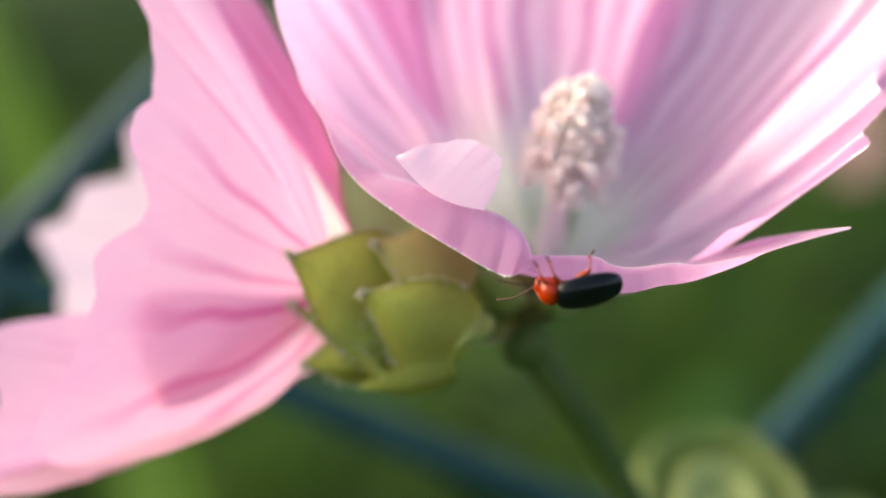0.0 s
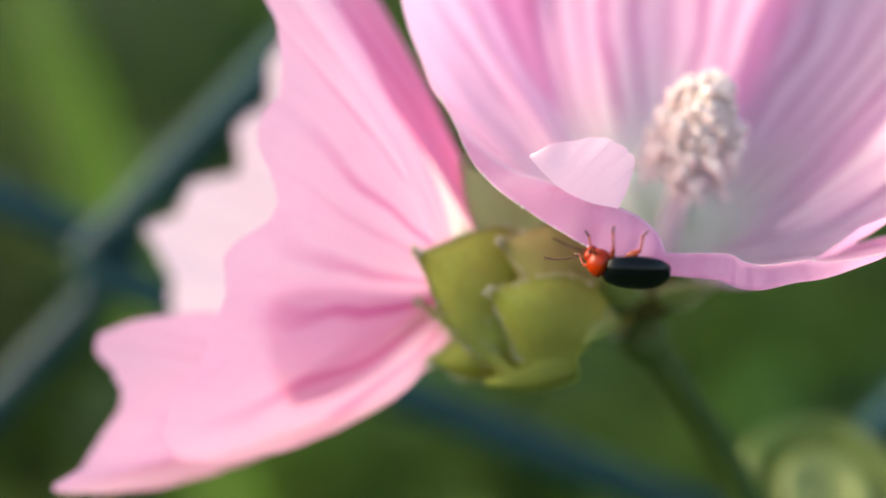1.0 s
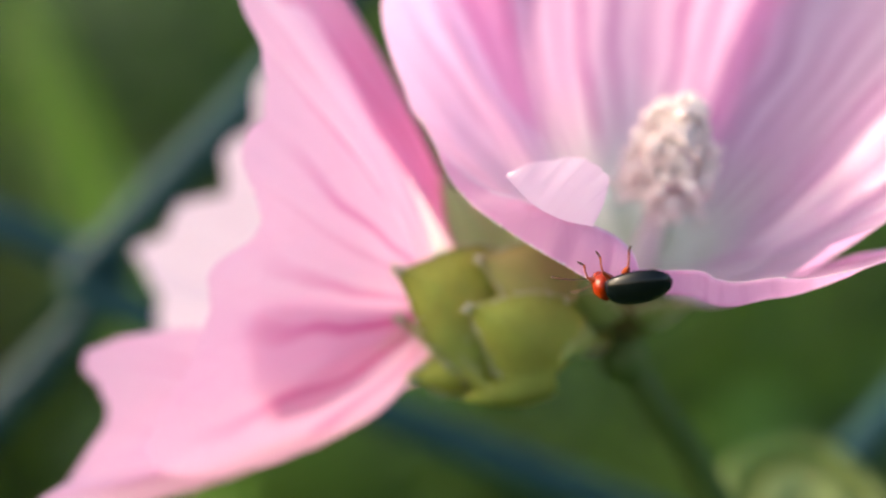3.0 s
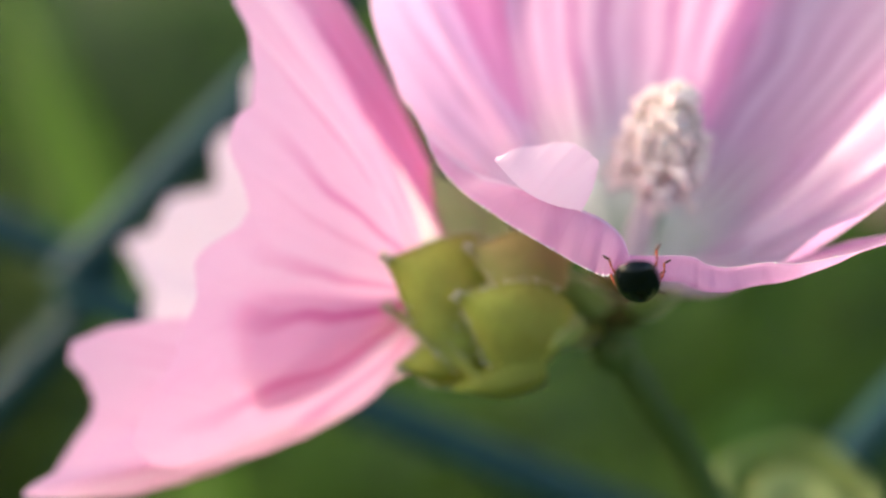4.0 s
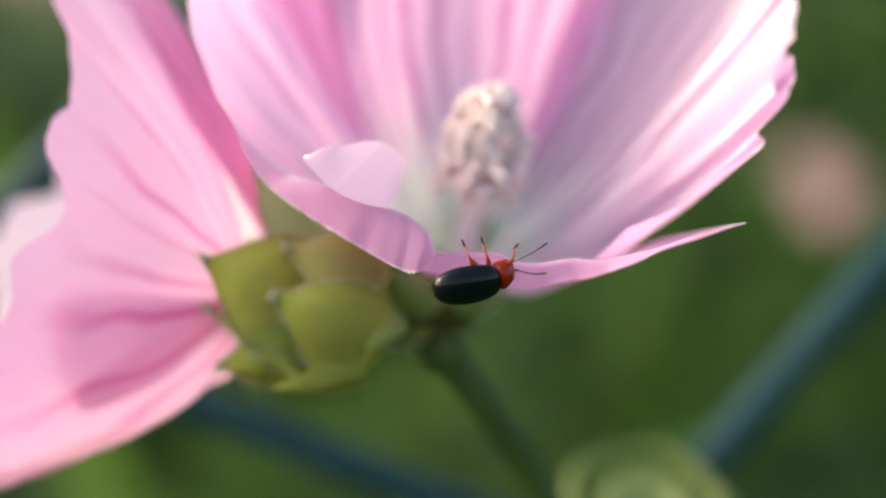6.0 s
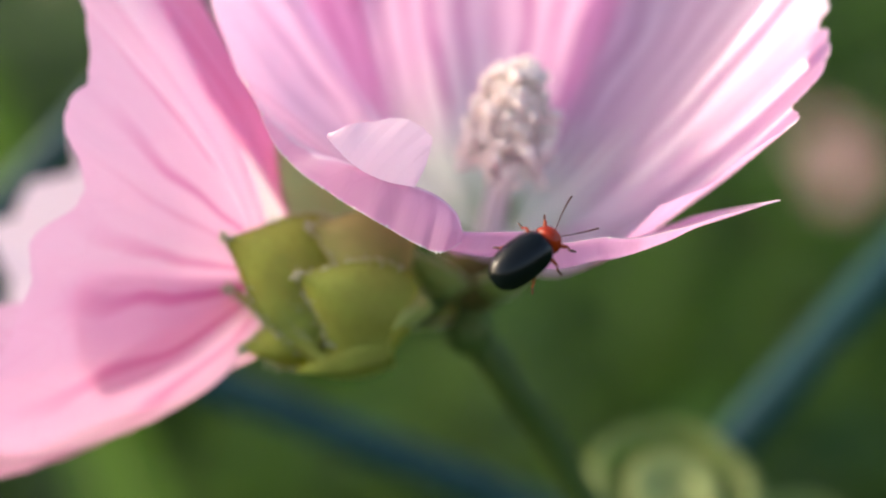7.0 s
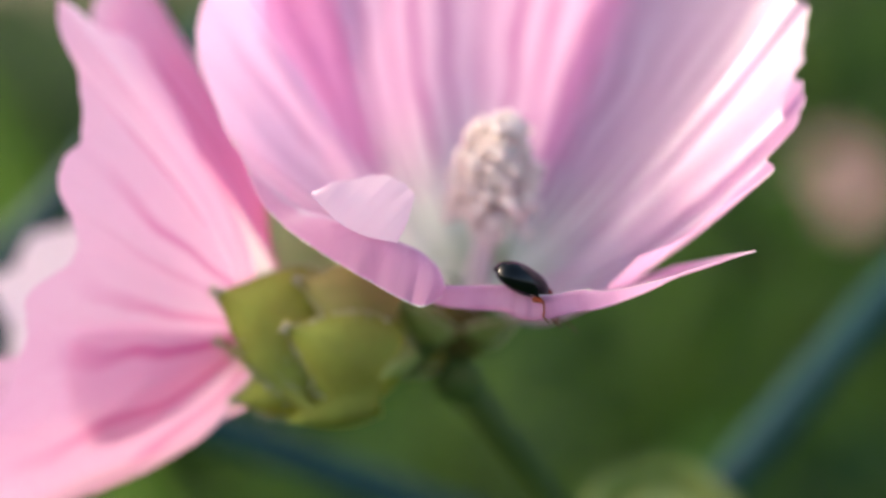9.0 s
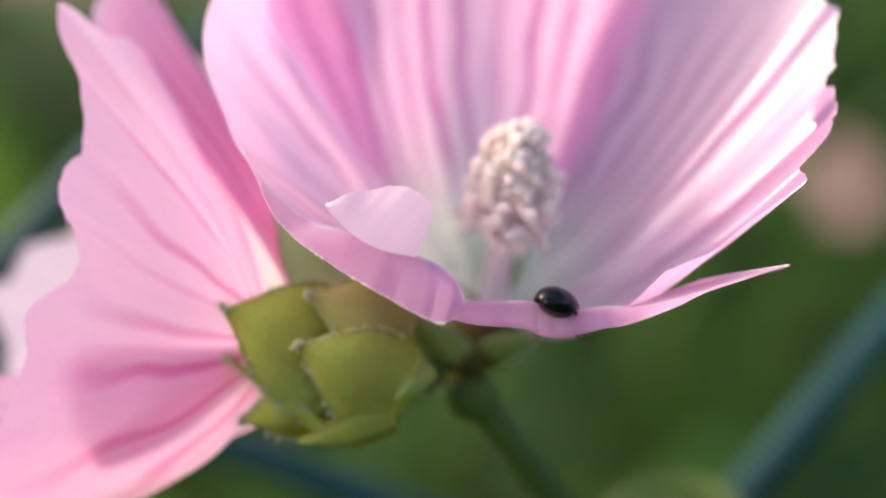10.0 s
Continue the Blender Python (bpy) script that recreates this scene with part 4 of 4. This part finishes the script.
# seconds, across and down from the flap's corner, depth, way of the head, way of the back
BEETLE_ROWS = [
    (0.0, 308, 240, 71.6, (-0.97, -0.10, -0.20), (0.05, -0.48, -0.87)),
    (0.2, 240, 214, 71.6, (-0.97, -0.10, -0.18), (0.0, -0.48, -0.87)),
    (0.35, 205, 215, 71.7, (-0.95, -0.10, -0.27), (0.05, -0.48, -0.87)),
    (0.6, 210, 225, 71.7, (-0.93, -0.10, -0.34), (0.08, -0.48, -0.87)),
    (0.9, 176, 200, 71.9, (-0.98, -0.12, -0.02), (0.0, -0.48, -0.87)),
    (1.2, 122, 212, 72.0, (-0.96, -0.18, 0.12), (-0.05, -0.45, -0.88)),
    (1.5, 116, 196, 72.0, (-0.96, -0.14, 0.05), (-0.10, -0.45, -0.88)),
    (1.8, 152, 199, 71.9, (-0.98, -0.10, 0.03), (0.0, -0.48, -0.87)),
    (2.0, 158, 206, 71.8, (-0.98, -0.10, -0.04), (0.0, -0.48, -0.87)),
    (2.5, 186, 205, 71.7, (-0.97, -0.10, -0.10), (0.0, -0.48, -0.87)),
    (2.7, 190, 203, 71.7, (-0.96, 0.12, -0.10), (0.0, -0.45, -0.88)),
    (3.2, 220, 212, 71.6, (-0.68, 0.66, -0.30), (0.05, -0.50, -0.86)),
    (3.8, 246, 225, 71.5, (0.15, 0.88, -0.40), (0.08, -0.42, -0.90)),
    (4.0, 255, 232, 71.4, (0.25, 0.88, -0.40), (0.10, -0.42, -0.90)),
    (4.5, 262, 235, 71.4, (0.32, 0.86, -0.38), (0.10, -0.42, -0.90)),
    (5.0, 288, 240, 71.4, (0.66, 0.68, -0.32), (0.10, -0.42, -0.90)),
    (5.5, 322, 240, 71.5, (0.90, 0.16, -0.38), (-0.14, -0.45, -0.87)),
    (5.7, 322, 238, 71.5, (0.95, 0.12, -0.18), (-0.10, -0.50, -0.86)),
    (6.3, 348, 222, 71.3, (0.92, 0.12, 0.32), (0.12, -0.90, -0.40)),
    (6.8, 368, 209, 71.3, (0.86, 0.12, 0.48), (0.10, -0.98, 0.05)),
    (7.0, 366, 212, 71.3, (0.78, 0.14, 0.60), (0.05, -0.97, 0.20)),
    (7.5, 390, 189, 71.6, (0.84, 0.16, 0.42), (0.0, -0.97, 0.22)),
    (8.0, 394, 179, 72.2, (0.78, 0.44, 0.36), (0.20, -0.86, 0.45)),
    (8.2, 390, 174, 72.8, (0.62, 0.72, 0.12), (0.18, -0.55, 0.80)),
    (8.5, 385, 166, 73.6, (0.30, 0.93, -0.12), (0.14, -0.50, 0.86)),
    (9.0, 405, 182, 74.5, (0.68, 0.64, -0.34), (0.35, -0.25, 0.90)),
    (9.5, 426, 190, 74.8, (0.32, 0.92, -0.20), (0.10, -0.46, 0.88)),
    (10.0, 416, 194, 74.9, (0.30, 0.92, -0.22), (0.08, -0.46, 0.88)),
]


def motions():
    rows = []
    for t, across, down, depth, ahead, up in BEETLE_ROWS:
        p = FLAP_CORNER + Vector((across * STEP, 0, -down * STEP))
        p.y = depth
        rows.append((t, STAND @ toward(p, ahead, up)))
    walk(BEETLE, rows)
    for leg, row, side in LEGS:
        rest = leg.matrix_basis.copy()
        phase = (row + (side > 0)) % 2
        steps = []
        for k in range(26):
            t = k * 0.4
            going = 0.35 if 2.4 < t < 4.6 else 1.0
            swing = (16 if (k + phase) % 2 else -16) * going
            rest_at = float(smooth01(8.2, 9.6, t))
            tuck = rest_at * (-25, -65, -95)[row] * side
            steps.append((t, rest @ pose(0, 0, 0, 28 * side * rest_at, 0, swing * (1 - 0.7 * abs(tuck) / 95) + tuck)))
        walk(leg, steps)


motions()
